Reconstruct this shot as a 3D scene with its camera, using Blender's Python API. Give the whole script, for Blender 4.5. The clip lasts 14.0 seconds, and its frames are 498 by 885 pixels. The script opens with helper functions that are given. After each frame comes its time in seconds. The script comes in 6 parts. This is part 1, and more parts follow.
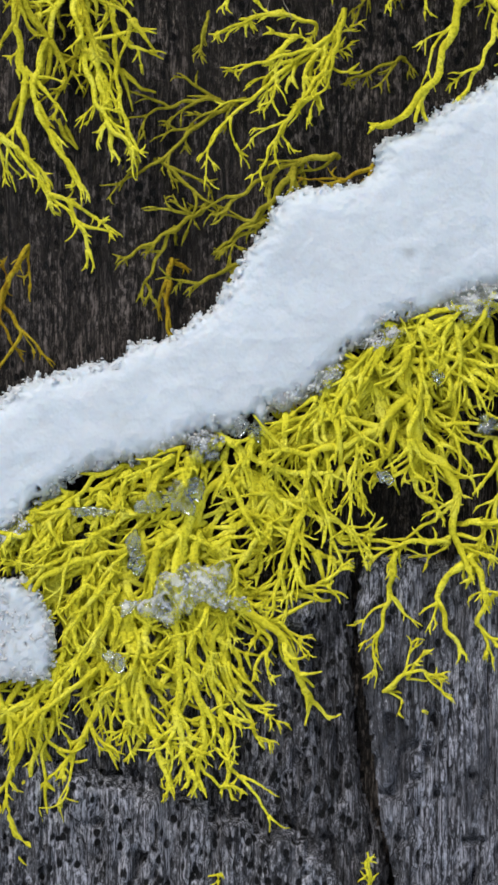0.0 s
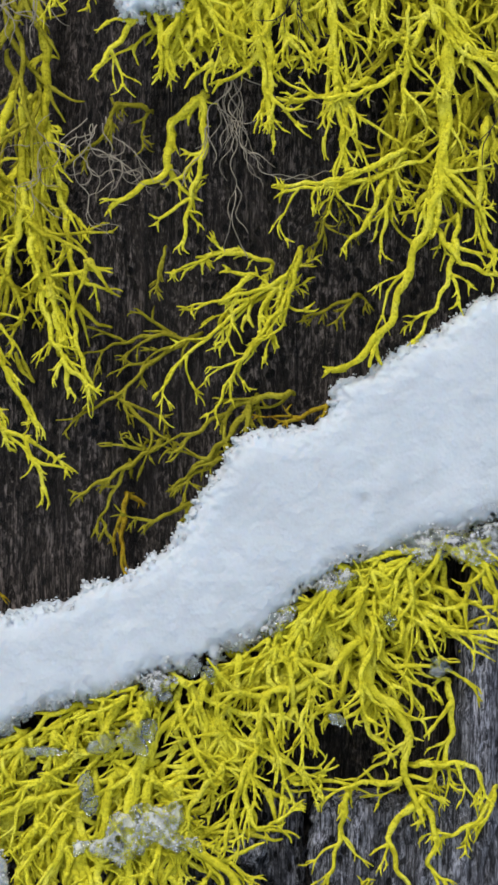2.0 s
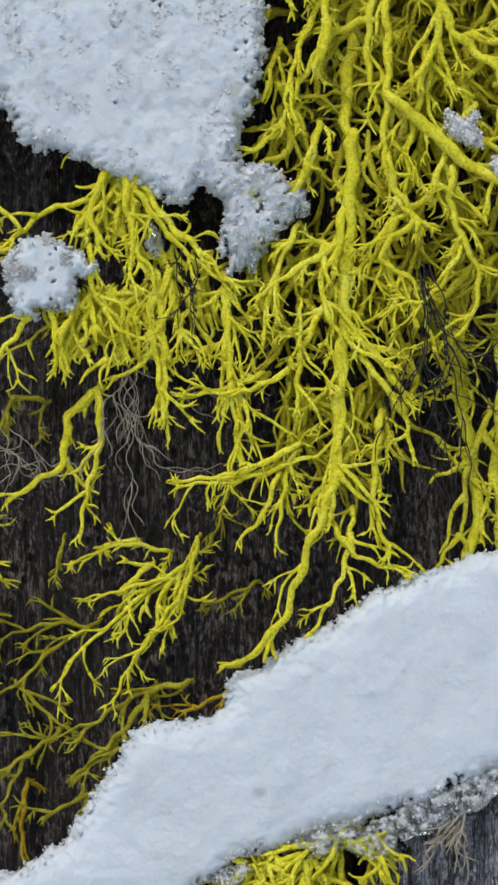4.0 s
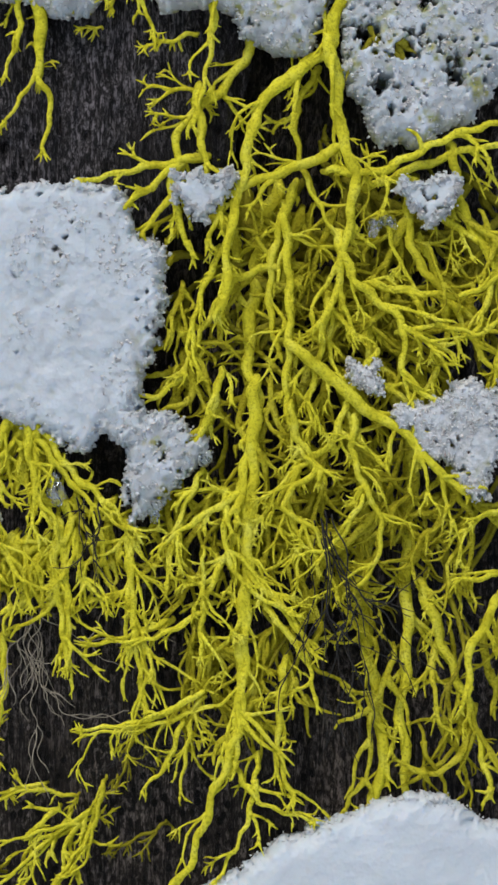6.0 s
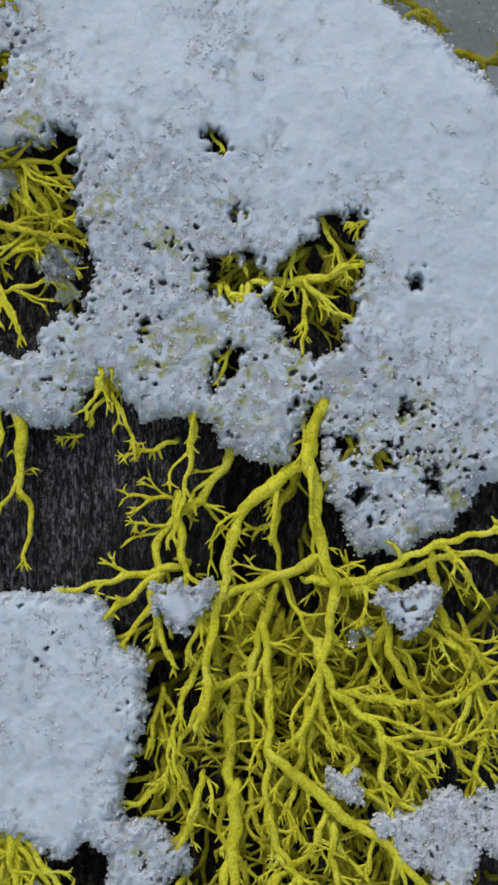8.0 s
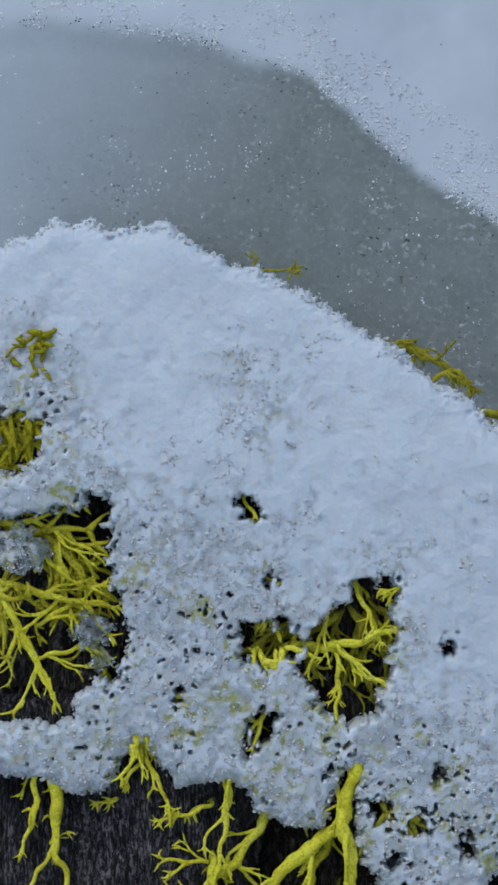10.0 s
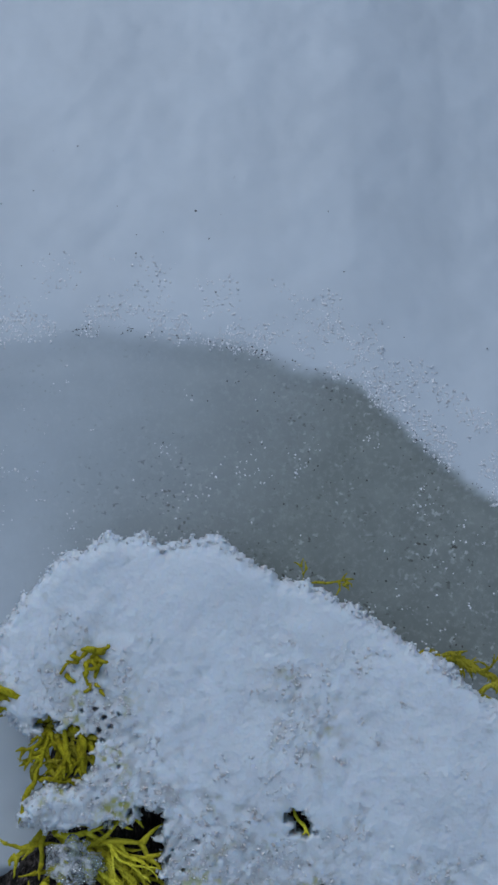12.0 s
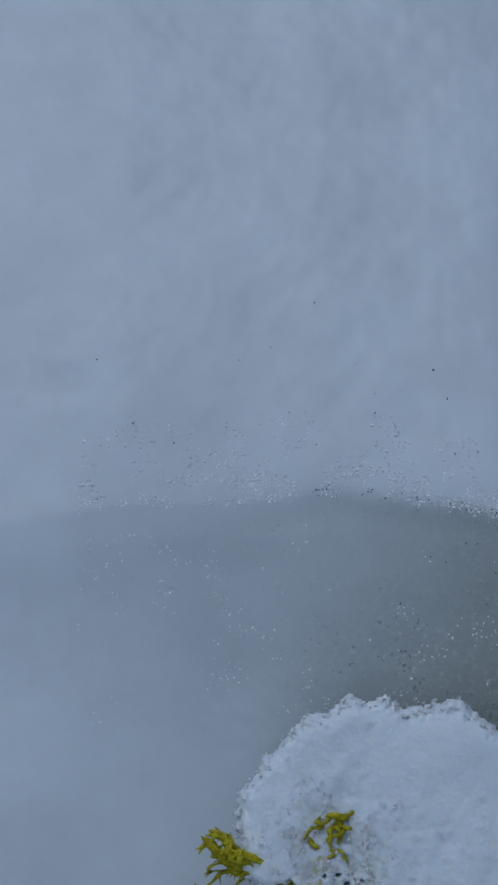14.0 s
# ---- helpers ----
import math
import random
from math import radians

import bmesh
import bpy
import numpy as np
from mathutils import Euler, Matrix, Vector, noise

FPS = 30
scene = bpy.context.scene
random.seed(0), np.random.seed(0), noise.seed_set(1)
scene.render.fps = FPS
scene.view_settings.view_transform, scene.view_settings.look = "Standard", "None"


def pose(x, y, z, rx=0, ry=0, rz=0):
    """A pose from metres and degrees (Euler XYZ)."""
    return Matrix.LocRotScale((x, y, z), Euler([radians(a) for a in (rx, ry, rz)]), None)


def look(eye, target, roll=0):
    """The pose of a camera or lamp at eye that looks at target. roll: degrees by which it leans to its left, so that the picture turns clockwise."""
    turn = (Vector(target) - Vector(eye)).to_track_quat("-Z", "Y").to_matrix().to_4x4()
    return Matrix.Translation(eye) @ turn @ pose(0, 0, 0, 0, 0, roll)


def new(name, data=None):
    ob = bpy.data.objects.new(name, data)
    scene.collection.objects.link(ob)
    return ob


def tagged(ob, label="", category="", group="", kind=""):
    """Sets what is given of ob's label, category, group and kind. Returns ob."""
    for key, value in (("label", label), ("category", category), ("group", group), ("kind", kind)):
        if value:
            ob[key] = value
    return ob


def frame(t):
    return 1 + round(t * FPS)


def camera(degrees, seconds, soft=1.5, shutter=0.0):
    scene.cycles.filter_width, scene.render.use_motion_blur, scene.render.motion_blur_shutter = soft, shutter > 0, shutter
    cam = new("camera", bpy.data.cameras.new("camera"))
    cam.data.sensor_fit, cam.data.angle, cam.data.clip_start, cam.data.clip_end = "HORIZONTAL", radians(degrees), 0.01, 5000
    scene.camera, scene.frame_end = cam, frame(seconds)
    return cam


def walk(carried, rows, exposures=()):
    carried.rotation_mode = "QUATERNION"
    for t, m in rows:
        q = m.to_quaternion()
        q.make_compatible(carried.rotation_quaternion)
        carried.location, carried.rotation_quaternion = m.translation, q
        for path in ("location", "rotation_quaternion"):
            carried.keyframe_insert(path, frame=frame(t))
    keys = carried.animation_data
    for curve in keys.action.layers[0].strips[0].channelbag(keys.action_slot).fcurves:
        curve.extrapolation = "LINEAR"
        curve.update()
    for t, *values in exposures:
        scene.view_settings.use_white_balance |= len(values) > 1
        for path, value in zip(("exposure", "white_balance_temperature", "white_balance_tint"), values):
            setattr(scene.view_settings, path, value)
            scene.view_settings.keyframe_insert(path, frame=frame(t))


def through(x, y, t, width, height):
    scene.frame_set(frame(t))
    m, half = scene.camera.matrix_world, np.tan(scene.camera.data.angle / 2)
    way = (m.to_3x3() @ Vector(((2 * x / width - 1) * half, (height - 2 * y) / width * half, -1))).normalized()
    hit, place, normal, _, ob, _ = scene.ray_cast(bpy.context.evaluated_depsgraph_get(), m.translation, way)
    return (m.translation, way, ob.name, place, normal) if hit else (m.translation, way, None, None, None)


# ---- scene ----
import collections
cam = camera(13.0, 14.0, 2.8)
# seconds, x, y, z in metres, pitch, lean, yaw in degrees
PATH = [
    (0, 0.000000, -0.309649, 0.250000, 0.0000, -0.0000, 0.0000),
    (0.5, -0.000065, -0.310636, 0.251120, -0.0240, -0.0100, 0.0058),
    (1, 0.002438, -0.310715, 0.254603, -0.1704, -0.2382, -0.0896),
    (1.5, 0.004823, -0.310377, 0.269289, -0.2917, -0.3502, -0.2622),
    (2, 0.004019, -0.310901, 0.285538, -0.2325, -0.4031, -0.4462),
    (2.5, 0.004327, -0.311463, 0.297613, -0.0583, -0.4892, -0.4083),
    (3, 0.006489, -0.310739, 0.304699, 0.1016, -0.1677, -0.1426),
    (3.5, 0.016217, -0.311570, 0.314656, 0.0693, -0.3605, 0.1856),
    (4, 0.022532, -0.311878, 0.326062, 0.0454, -0.0620, 0.2470),
    (4.2, 0.023551, -0.311842, 0.329155, 0.0439, 0.0598, 0.2327),
    (6.3, 0.036193, -0.311576, 0.366728, 0.0520, 0.2369, -0.0373),
    (6.5, 0.036726, -0.311946, 0.370342, 0.0485, 0.1898, -0.0133),
    (7, 0.037292, -0.312630, 0.383657, -0.0295, 0.2881, 0.0788),
    (7.5, 0.037492, -0.313135, 0.402472, -0.0801, 0.2901, 0.1043),
    (8, 0.038603, -0.313325, 0.420270, -0.0513, 0.4256, 0.0622),
    (8.5, 0.037910, -0.312715, 0.431009, -0.0027, 0.6161, 0.0164),
    (8.7, 0.035789, -0.313163, 0.438055, 0.0015, 0.5836, 0.0012),
    (10.8, 0.034253, -0.316174, 0.489073, -0.0129, 0.8895, 0.0860),
    (11, 0.035159, -0.316994, 0.493843, -0.0099, 0.7675, 0.0692),
    (11.5, 0.033884, -0.318618, 0.508171, 0.0063, 0.5769, -0.0359),
    (12, 0.026731, -0.318823, 0.518376, 0.0206, 0.6860, -0.0768),
    (12.5, 0.018355, -0.317721, 0.526309, 0.0131, 0.8308, -0.0751),
    (13, 0.008364, -0.316296, 0.529342, 0.0128, 0.7122, -0.0474),
    (13.5, -0.002270, -0.316863, 0.534560, -0.0032, 0.2793, -0.0223),
    (14, -0.008875, -0.318999, 0.543128, -0.0343, -0.1181, -0.0099),
]
walk(cam, [(t, pose(x, y, z, 90 + pitch, lean, yaw)) for t, x, y, z, pitch, lean, yaw in PATH], [(0, 0.07, 6500, 9), (3, -0.1, 6400, 9), (4.2, -0.13, 6400, 9), (6.5, -0.23, 6450, 10), (7.5, -0.3, 6280, 10), (8.0, -0.44, 6120, 10), (8.5, -0.52, 5950, 9), (11, -0.74, 5500, 8), (11.5, -0.87, 5480, 8), (13, -0.9, 5400, 7), (13.5, -0.93, 5400, 7), (14, -1.14, 5350, 7)])
# ---- world, sun, exposure ----
world = bpy.data.worlds.new("overcast_sky")
scene.world = world
world.use_nodes = True
wn = world.node_tree
sky = wn.nodes.new("ShaderNodeTexSky")
sky.sky_type = "NISHITA"
sky.sun_disc = False
sky.sun_elevation = radians(52)
sky.sun_rotation = radians(200)
sky.air_density, sky.dust_density, sky.ozone_density = 1.0, 3.0, 1.5
wn.links.new(sky.outputs[0], wn.nodes["Background"].inputs[0])
wn.nodes["Background"].inputs[1].default_value = 0.11
sun_lamp = new("sun", bpy.data.lights.new("sun", "SUN"))
sun_lamp.data.energy = 1.55
sun_lamp.data.angle = radians(28)
sun_lamp.data.color = (1.0, 0.96, 0.9)
sun_lamp.matrix_world = look((-0.45, -1.0, 1.55), (0.0, 0.0, 0.0))

# ---- numbers: plan in millimetres, x to the right, z up, y away from the camera ----
MM = 0.001


def lattice(ix, iy, seed):
    h = (ix * 374761393 + iy * 668265263 + seed * 974634777) & 0x7FFFFFFF
    h = ((h ^ (h >> 13)) * 1274126177) & 0x7FFFFFFF
    return ((h ^ (h >> 16)) & 0xFFFF) / 65535.0


def noise2(x, y, seed=0):
    """Smooth value noise, 0 to 1, on arrays."""
    x, y = np.asarray(x, float), np.asarray(y, float)
    ix, iy = np.floor(x).astype(np.int64), np.floor(y).astype(np.int64)
    fx, fy = x - ix, y - iy
    fx, fy = fx * fx * (3 - 2 * fx), fy * fy * (3 - 2 * fy)
    a, b = lattice(ix, iy, seed), lattice(ix + 1, iy, seed)
    c, d = lattice(ix, iy + 1, seed), lattice(ix + 1, iy + 1, seed)
    return (a * (1 - fx) + b * fx) * (1 - fy) + (c * (1 - fx) + d * fx) * fy


def cloud(x, y, seed=0, octaves=3):
    """Layered noise about 0, -1 to 1."""
    total, size, norm = 0, 1.0, 0
    for k in range(octaves):
        total = total + size * (2 * noise2(x * 2**k + 17.3 * k, y * 2**k - 9.1 * k, seed + k) - 1)
        norm += size
        size *= 0.5
    return total / norm


def mesh_of(name, verts, faces, smooth=True):
    """A mesh from arrays in millimetres; faces is a list of index arrays, each with three or four columns."""
    me = bpy.data.meshes.new(name)
    verts = np.asarray(verts, np.float32) * MM
    loops = np.concatenate([np.asarray(f, np.int32).ravel() for f in faces])
    sizes = np.concatenate([np.full(len(f), np.shape(f)[1], np.int32) for f in faces])
    me.vertices.add(len(verts))
    me.vertices.foreach_set("co", verts.ravel())
    me.loops.add(len(loops))
    me.loops.foreach_set("vertex_index", loops)
    me.polygons.add(len(sizes))
    me.polygons.foreach_set("loop_start", np.concatenate([[0], np.cumsum(sizes)[:-1]]).astype(np.int32))
    me.update(calc_edges=True)
    me.validate()
    me.polygons.foreach_set("use_smooth", np.full(len(me.polygons), smooth))
    return me


def part(name, me, material, parent=None, label=""):
    """Links a mesh as one object, under a thing or a part where one is given."""
    ob = new(name, me)
    if material and not me.materials:
        me.materials.append(material)
    if parent:
        ob.parent = parent
    return tagged(ob, label) if label else ob


def thing(name, label, category, group="", kind=""):
    """An Empty at the base of a thing; its parts are given in world places."""
    ob = new(name)
    ob.empty_display_size = 0.005
    return tagged(ob, label, category, group, kind)


# ---- materials ----
def nodes_of(name):
    m = bpy.data.materials.new(name)
    m.use_nodes = True
    t = m.node_tree
    return m, t, t.nodes["Principled BSDF"]


def add(t, kind, **values):
    n = t.nodes.new(kind)
    for key, value in values.items():
        if key in n.inputs:
            n.inputs[key].default_value = value
    return n


def coords(t, scale):
    """Object coordinates in millimetres times a scale for each axis."""
    co = t.nodes.new("ShaderNodeTexCoord")
    mp = t.nodes.new("ShaderNodeMapping")
    mp.inputs["Scale"].default_value = tuple(1000 * s for s in scale)
    t.links.new(co.outputs["Object"], mp.inputs["Vector"])
    return mp.outputs[0]


def grain(t, vec, scale, detail=4.0, rough=0.6):
    n = add(t, "ShaderNodeTexNoise", Scale=scale, Detail=detail, Roughness=rough)
    t.links.new(vec, n.inputs["Vector"])
    return n.outputs["Fac"]


def ramp(t, fac, *stops):
    n = t.nodes.new("ShaderNodeValToRGB")
    while len(n.color_ramp.elements) < len(stops):
        n.color_ramp.elements.new(0.5)
    for e, (place, c) in zip(n.color_ramp.elements, stops):
        e.position, e.color = place, (*c, 1)
    t.links.new(fac, n.inputs[0])
    return n.outputs[0]


def mixed(t, fac, a, b, mode="MIX"):
    n = t.nodes.new("ShaderNodeMix")
    n.data_type, n.blend_type = "RGBA", mode
    for socket, value in ((n.inputs[0], fac), (n.inputs[6], a), (n.inputs[7], b)):
        if hasattr(value, "is_output"):
            t.links.new(value, socket)
        else:
            socket.default_value = value if socket.type == "VALUE" else (*value, 1)
    return n.outputs[2]


def bump(t, height, strength, distance, before=None):
    n = add(t, "ShaderNodeBump", Strength=strength, Distance=distance * MM)
    t.links.new(height, n.inputs["Height"])
    if before:
        t.links.new(before, n.inputs["Normal"])
    return n.outputs[0]


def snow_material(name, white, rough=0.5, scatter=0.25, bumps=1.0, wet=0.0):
    """Old wet snow: rounded grains about half a millimetre across; where it thaws (attribute "thaw", raised in crevices
    to paint their shade) the grains turn clear and grey-yellow.
    """
    m, t, b = nodes_of(name)
    v = coords(t, (1, 1, 1))
    cells = add(t, "ShaderNodeTexVoronoi", Scale=1.5)
    t.links.new(v, cells.inputs["Vector"])
    soft = grain(t, v, 0.1, 4, 0.6)
    fine = grain(t, v, 2.4, 3, 0.7)
    tone = ramp(t, soft, (0.3, tuple(0.9 * c for c in white)), (0.7, white))
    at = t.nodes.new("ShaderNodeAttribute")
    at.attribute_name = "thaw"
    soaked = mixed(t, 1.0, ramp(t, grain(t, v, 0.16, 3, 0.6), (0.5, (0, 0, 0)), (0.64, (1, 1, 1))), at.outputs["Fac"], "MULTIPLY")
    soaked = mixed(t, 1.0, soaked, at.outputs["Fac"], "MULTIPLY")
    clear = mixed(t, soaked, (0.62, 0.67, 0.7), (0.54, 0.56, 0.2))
    # dark flecks paint the shaded pits between grains
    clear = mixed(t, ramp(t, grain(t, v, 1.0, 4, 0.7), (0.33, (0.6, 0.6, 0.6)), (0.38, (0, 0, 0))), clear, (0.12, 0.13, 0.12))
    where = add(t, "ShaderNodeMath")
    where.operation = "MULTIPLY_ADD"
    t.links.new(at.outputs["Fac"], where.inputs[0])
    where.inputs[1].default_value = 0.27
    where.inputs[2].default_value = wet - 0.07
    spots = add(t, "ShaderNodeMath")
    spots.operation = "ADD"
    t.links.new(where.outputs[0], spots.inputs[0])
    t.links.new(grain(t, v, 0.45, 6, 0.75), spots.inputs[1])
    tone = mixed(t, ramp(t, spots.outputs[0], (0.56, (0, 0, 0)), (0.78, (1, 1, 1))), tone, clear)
    t.links.new(tone, b.inputs["Base Color"])
    glassy = add(t, "ShaderNodeMath")
    glassy.operation = "MULTIPLY"
    t.links.new(ramp(t, spots.outputs[0], (0.52, (0, 0, 0)), (0.72, (1, 1, 1))), glassy.inputs[0])
    glassy.inputs[1].default_value = 0.3
    t.links.new(glassy.outputs[0], b.inputs["Transmission Weight"])
    b.inputs["IOR"].default_value = 1.31
    h = bump(t, cells.outputs["Distance"], 0.3 * bumps, 0.3)
    t.links.new(bump(t, fine, 0.25 * bumps, 0.22, h), b.inputs["Normal"])
    b.inputs["Roughness"].default_value = rough
    b.inputs["Specular IOR Level"].default_value = 0.35
    if scatter:
        b.inputs["Subsurface Weight"].default_value = scatter
        b.inputs["Subsurface Radius"].default_value = (0.8, 1.0, 1.2)
        b.inputs["Subsurface Scale"].default_value = 1.6 * MM
    return m


def wood_material(name, dark, mid, pale, blotch=0.55, flecks=1.9, long=0.1, broken=0.95, pitted=0.44):
    """Weathered softwood: upright fibres broken into short flecks, round black pores, blotches of damp."""
    m, t, b = nodes_of(name)
    fibre = grain(t, coords(t, (1, 1, long)), 2.7, 6, 0.75)
    fleck = grain(t, coords(t, (1, 1, 0.45)), flecks, 6, 0.8)
    broad = grain(t, coords(t, (1, 1, 0.4)), 0.085, 5, 0.65)
    c = ramp(t, fibre, (0.42, dark), (0.5, mid), (0.6, pale))
    c = mixed(t, ramp(t, fleck, (0.42, (broken, broken, broken)), (0.49, (0, 0, 0))), c, dark)
    c = mixed(t, ramp(t, broad, (0.4, (0.9, 0.9, 0.9)), (blotch, (0, 0, 0))), c, tuple(0.25 * k for k in mid))
    zone = ramp(t, grain(t, coords(t, (1, 1, 0.4)), 0.24, 4, 0.65), (0.42, (0.15, 0.15, 0.15)), (0.58, (1, 1, 1)))
    c = mixed(t, mixed(t, 1.0, ramp(t, fleck, (0.52, (0, 0, 0)), (0.6, (1, 1, 1))), zone, "MULTIPLY"), c, pale)
    split = grain(t, coords(t, (1, 1, 0.06)), 0.55, 4, 0.6)
    c = mixed(t, ramp(t, split, (0.46, (0, 0, 0)), (0.495, (0.97, 0.97, 0.97)), (0.53, (0, 0, 0))), c, tuple(0.4 * k for k in dark))
    long_split = grain(t, coords(t, (1, 1, 0.025)), 0.3, 3, 0.5)
    c = mixed(t, ramp(t, long_split, (0.475, (0, 0, 0)), (0.495, (0.97, 0.97, 0.97)), (0.515, (0, 0, 0))), c, tuple(0.3 * k for k in dark))
    pits = add(t, "ShaderNodeTexVoronoi", Scale=0.62)
    t.links.new(coords(t, (1, 1, 0.75)), pits.inputs["Vector"])
    here = ramp(t, grain(t, coords(t, (1, 1, 0.5)), 0.1, 3, 0.6), (pitted, (0, 0, 0)), (pitted + 0.1, (1, 1, 1)))
    pores = mixed(t, 1.0, ramp(t, pits.outputs["Distance"], (0.27, (1, 1, 1)), (0.36, (0, 0, 0))), here, "MULTIPLY")
    c = mixed(t, pores, c, tuple(0.15 * k for k in dark))
    t.links.new(c, b.inputs["Base Color"])
    h = bump(t, fibre, 1.0, 0.7)
    h = bump(t, fleck, 0.9, 0.5, h)
    n = add(t, "ShaderNodeBump", Strength=0.8, Distance=0.9 * MM)
    n.invert = True
    t.links.new(pores, n.inputs["Height"])
    t.links.new(h, n.inputs["Normal"])
    t.links.new(n.outputs[0], b.inputs["Normal"])
    b.inputs["Roughness"].default_value = 0.75
    b.inputs["Specular IOR Level"].default_value = 0.3
    return m


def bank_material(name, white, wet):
    """Smooth settled snow that turns to wet, gritty, half-clear snow, with shade in its colour, where the mesh says so
    (attribute "wet").
    """
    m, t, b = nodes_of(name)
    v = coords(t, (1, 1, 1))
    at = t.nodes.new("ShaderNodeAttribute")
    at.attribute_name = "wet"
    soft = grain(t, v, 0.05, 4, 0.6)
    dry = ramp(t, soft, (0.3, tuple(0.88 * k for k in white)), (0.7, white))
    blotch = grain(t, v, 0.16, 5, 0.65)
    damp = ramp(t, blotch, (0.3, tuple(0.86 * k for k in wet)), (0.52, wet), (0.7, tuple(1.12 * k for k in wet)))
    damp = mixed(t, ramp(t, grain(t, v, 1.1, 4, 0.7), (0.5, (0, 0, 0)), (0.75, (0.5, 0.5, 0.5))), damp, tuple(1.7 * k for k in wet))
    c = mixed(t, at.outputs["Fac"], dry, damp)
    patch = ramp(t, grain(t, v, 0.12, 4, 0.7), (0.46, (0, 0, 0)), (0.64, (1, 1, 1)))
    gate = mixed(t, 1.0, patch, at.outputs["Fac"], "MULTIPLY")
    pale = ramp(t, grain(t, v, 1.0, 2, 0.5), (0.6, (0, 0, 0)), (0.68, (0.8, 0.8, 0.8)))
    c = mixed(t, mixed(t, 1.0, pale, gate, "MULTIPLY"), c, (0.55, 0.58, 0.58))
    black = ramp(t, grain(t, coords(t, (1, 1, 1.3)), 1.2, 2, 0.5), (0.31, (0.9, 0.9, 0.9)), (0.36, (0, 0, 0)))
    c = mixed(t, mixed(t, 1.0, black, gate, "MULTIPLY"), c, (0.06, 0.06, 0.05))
    t.links.new(c, b.inputs["Base Color"])
    t.links.new(bump(t, grain(t, v, 1.2, 3, 0.6), 0.1, 0.2), b.inputs["Normal"])
    b.inputs["Roughness"].default_value = 0.5
    b.inputs["Specular IOR Level"].default_value = 0.3
    return m


def lichen_material(name, deep, main, bright):
    """Acid-yellow wolf lichen: ridged, powdery skin, duller and greener in patches."""
    m, t, b = nodes_of(name)
    v = coords(t, (1, 1, 1))
    patch = grain(t, v, 0.35, 4, 0.6)
    fine = grain(t, v, 2.4, 4, 0.65)
    c = ramp(t, patch, (0.3, deep), (0.5, main), (0.72, bright))
    c = mixed(t, ramp(t, fine, (0.38, (0.6, 0.6, 0.6)), (0.49, (0, 0, 0))), c, tuple(0.6 * a for a in deep))
    info = t.nodes.new("ShaderNodeObjectInfo")
    c = mixed(t, ramp(t, info.outputs["Random"], (0.0, (0.0, 0.0, 0.0)), (1.0, (0.42, 0.42, 0.42))), c, deep)
    t.links.new(c, b.inputs["Base Color"])
    pitted = grain(t, v, 1.1, 3, 0.6)
    t.links.new(bump(t, fine, 0.9, 0.38, bump(t, pitted, 0.4, 0.35)), b.inputs["Normal"])
    b.inputs["Roughness"].default_value = 0.95
    b.inputs["Specular IOR Level"].default_value = 0.06
    return m


def plain_material(name, colour, rough=0.7):
    m, t, b = nodes_of(name)
    v = coords(t, (1, 1, 1))
    c = ramp(t, grain(t, v, 0.8, 4, 0.6), (0.3, tuple(0.6 * a for a in colour)), (0.7, colour))
    t.links.new(c, b.inputs["Base Color"])
    b.inputs["Roughness"].default_value = rough
    return m


def ice_material(name, through=0.7, rough=0.02, waves=0.8, milk=0.16):
    """Thin clear ice: most light goes straight through, some is bent, and the skin is glossy. through: the straight share."""
    m, t, b = nodes_of(name)
    t.nodes.remove(b)
    v = coords(t, (1, 1, 1))
    skin = bump(t, grain(t, v, 0.5, 3, 0.55), waves, 1.0)
    straight = add(t, "ShaderNodeBsdfTransparent", Color=(0.93, 0.96, 0.96, 1))
    bent = add(t, "ShaderNodeBsdfGlass", Color=(0.97, 0.99, 1.0, 1), Roughness=rough, IOR=1.31)
    gloss = add(t, "ShaderNodeBsdfGlossy", Color=(1, 1, 1, 1), Roughness=0.06 + rough)
    edge = add(t, "ShaderNodeLayerWeight", Blend=0.25)
    for n in (bent, gloss, edge):
        t.links.new(skin, n.inputs["Normal"])
    body = add(t, "ShaderNodeMixShader", Fac=through)
    t.links.new(bent.outputs[0], body.inputs[1])
    t.links.new(straight.outputs[0], body.inputs[2])
    whole = t.nodes.new("ShaderNodeMixShader")
    t.links.new(edge.outputs["Fresnel"], whole.inputs[0])
    white = add(t, "ShaderNodeBsdfDiffuse", Color=(0.9, 0.93, 0.95, 1))
    cloudy = t.nodes.new("ShaderNodeMixShader")
    lots = add(t, "ShaderNodeMath")
    lots.operation = "MULTIPLY"
    lots.inputs[1].default_value = milk
    t.links.new(ramp(t, grain(t, v, 0.8, 4, 0.6), (0.46, (0.05, 0.05, 0.05)), (0.62, (1, 1, 1))), lots.inputs[0])
    t.links.new(lots.outputs[0], cloudy.inputs[0])
    t.links.new(body.outputs[0], cloudy.inputs[1])
    t.links.new(white.outputs[0], cloudy.inputs[2])
    t.links.new(cloudy.outputs[0], whole.inputs[1])
    t.links.new(gloss.outputs[0], whole.inputs[2])
    t.links.new(whole.outputs[0], t.nodes["Material Output"].inputs["Surface"])
    return m


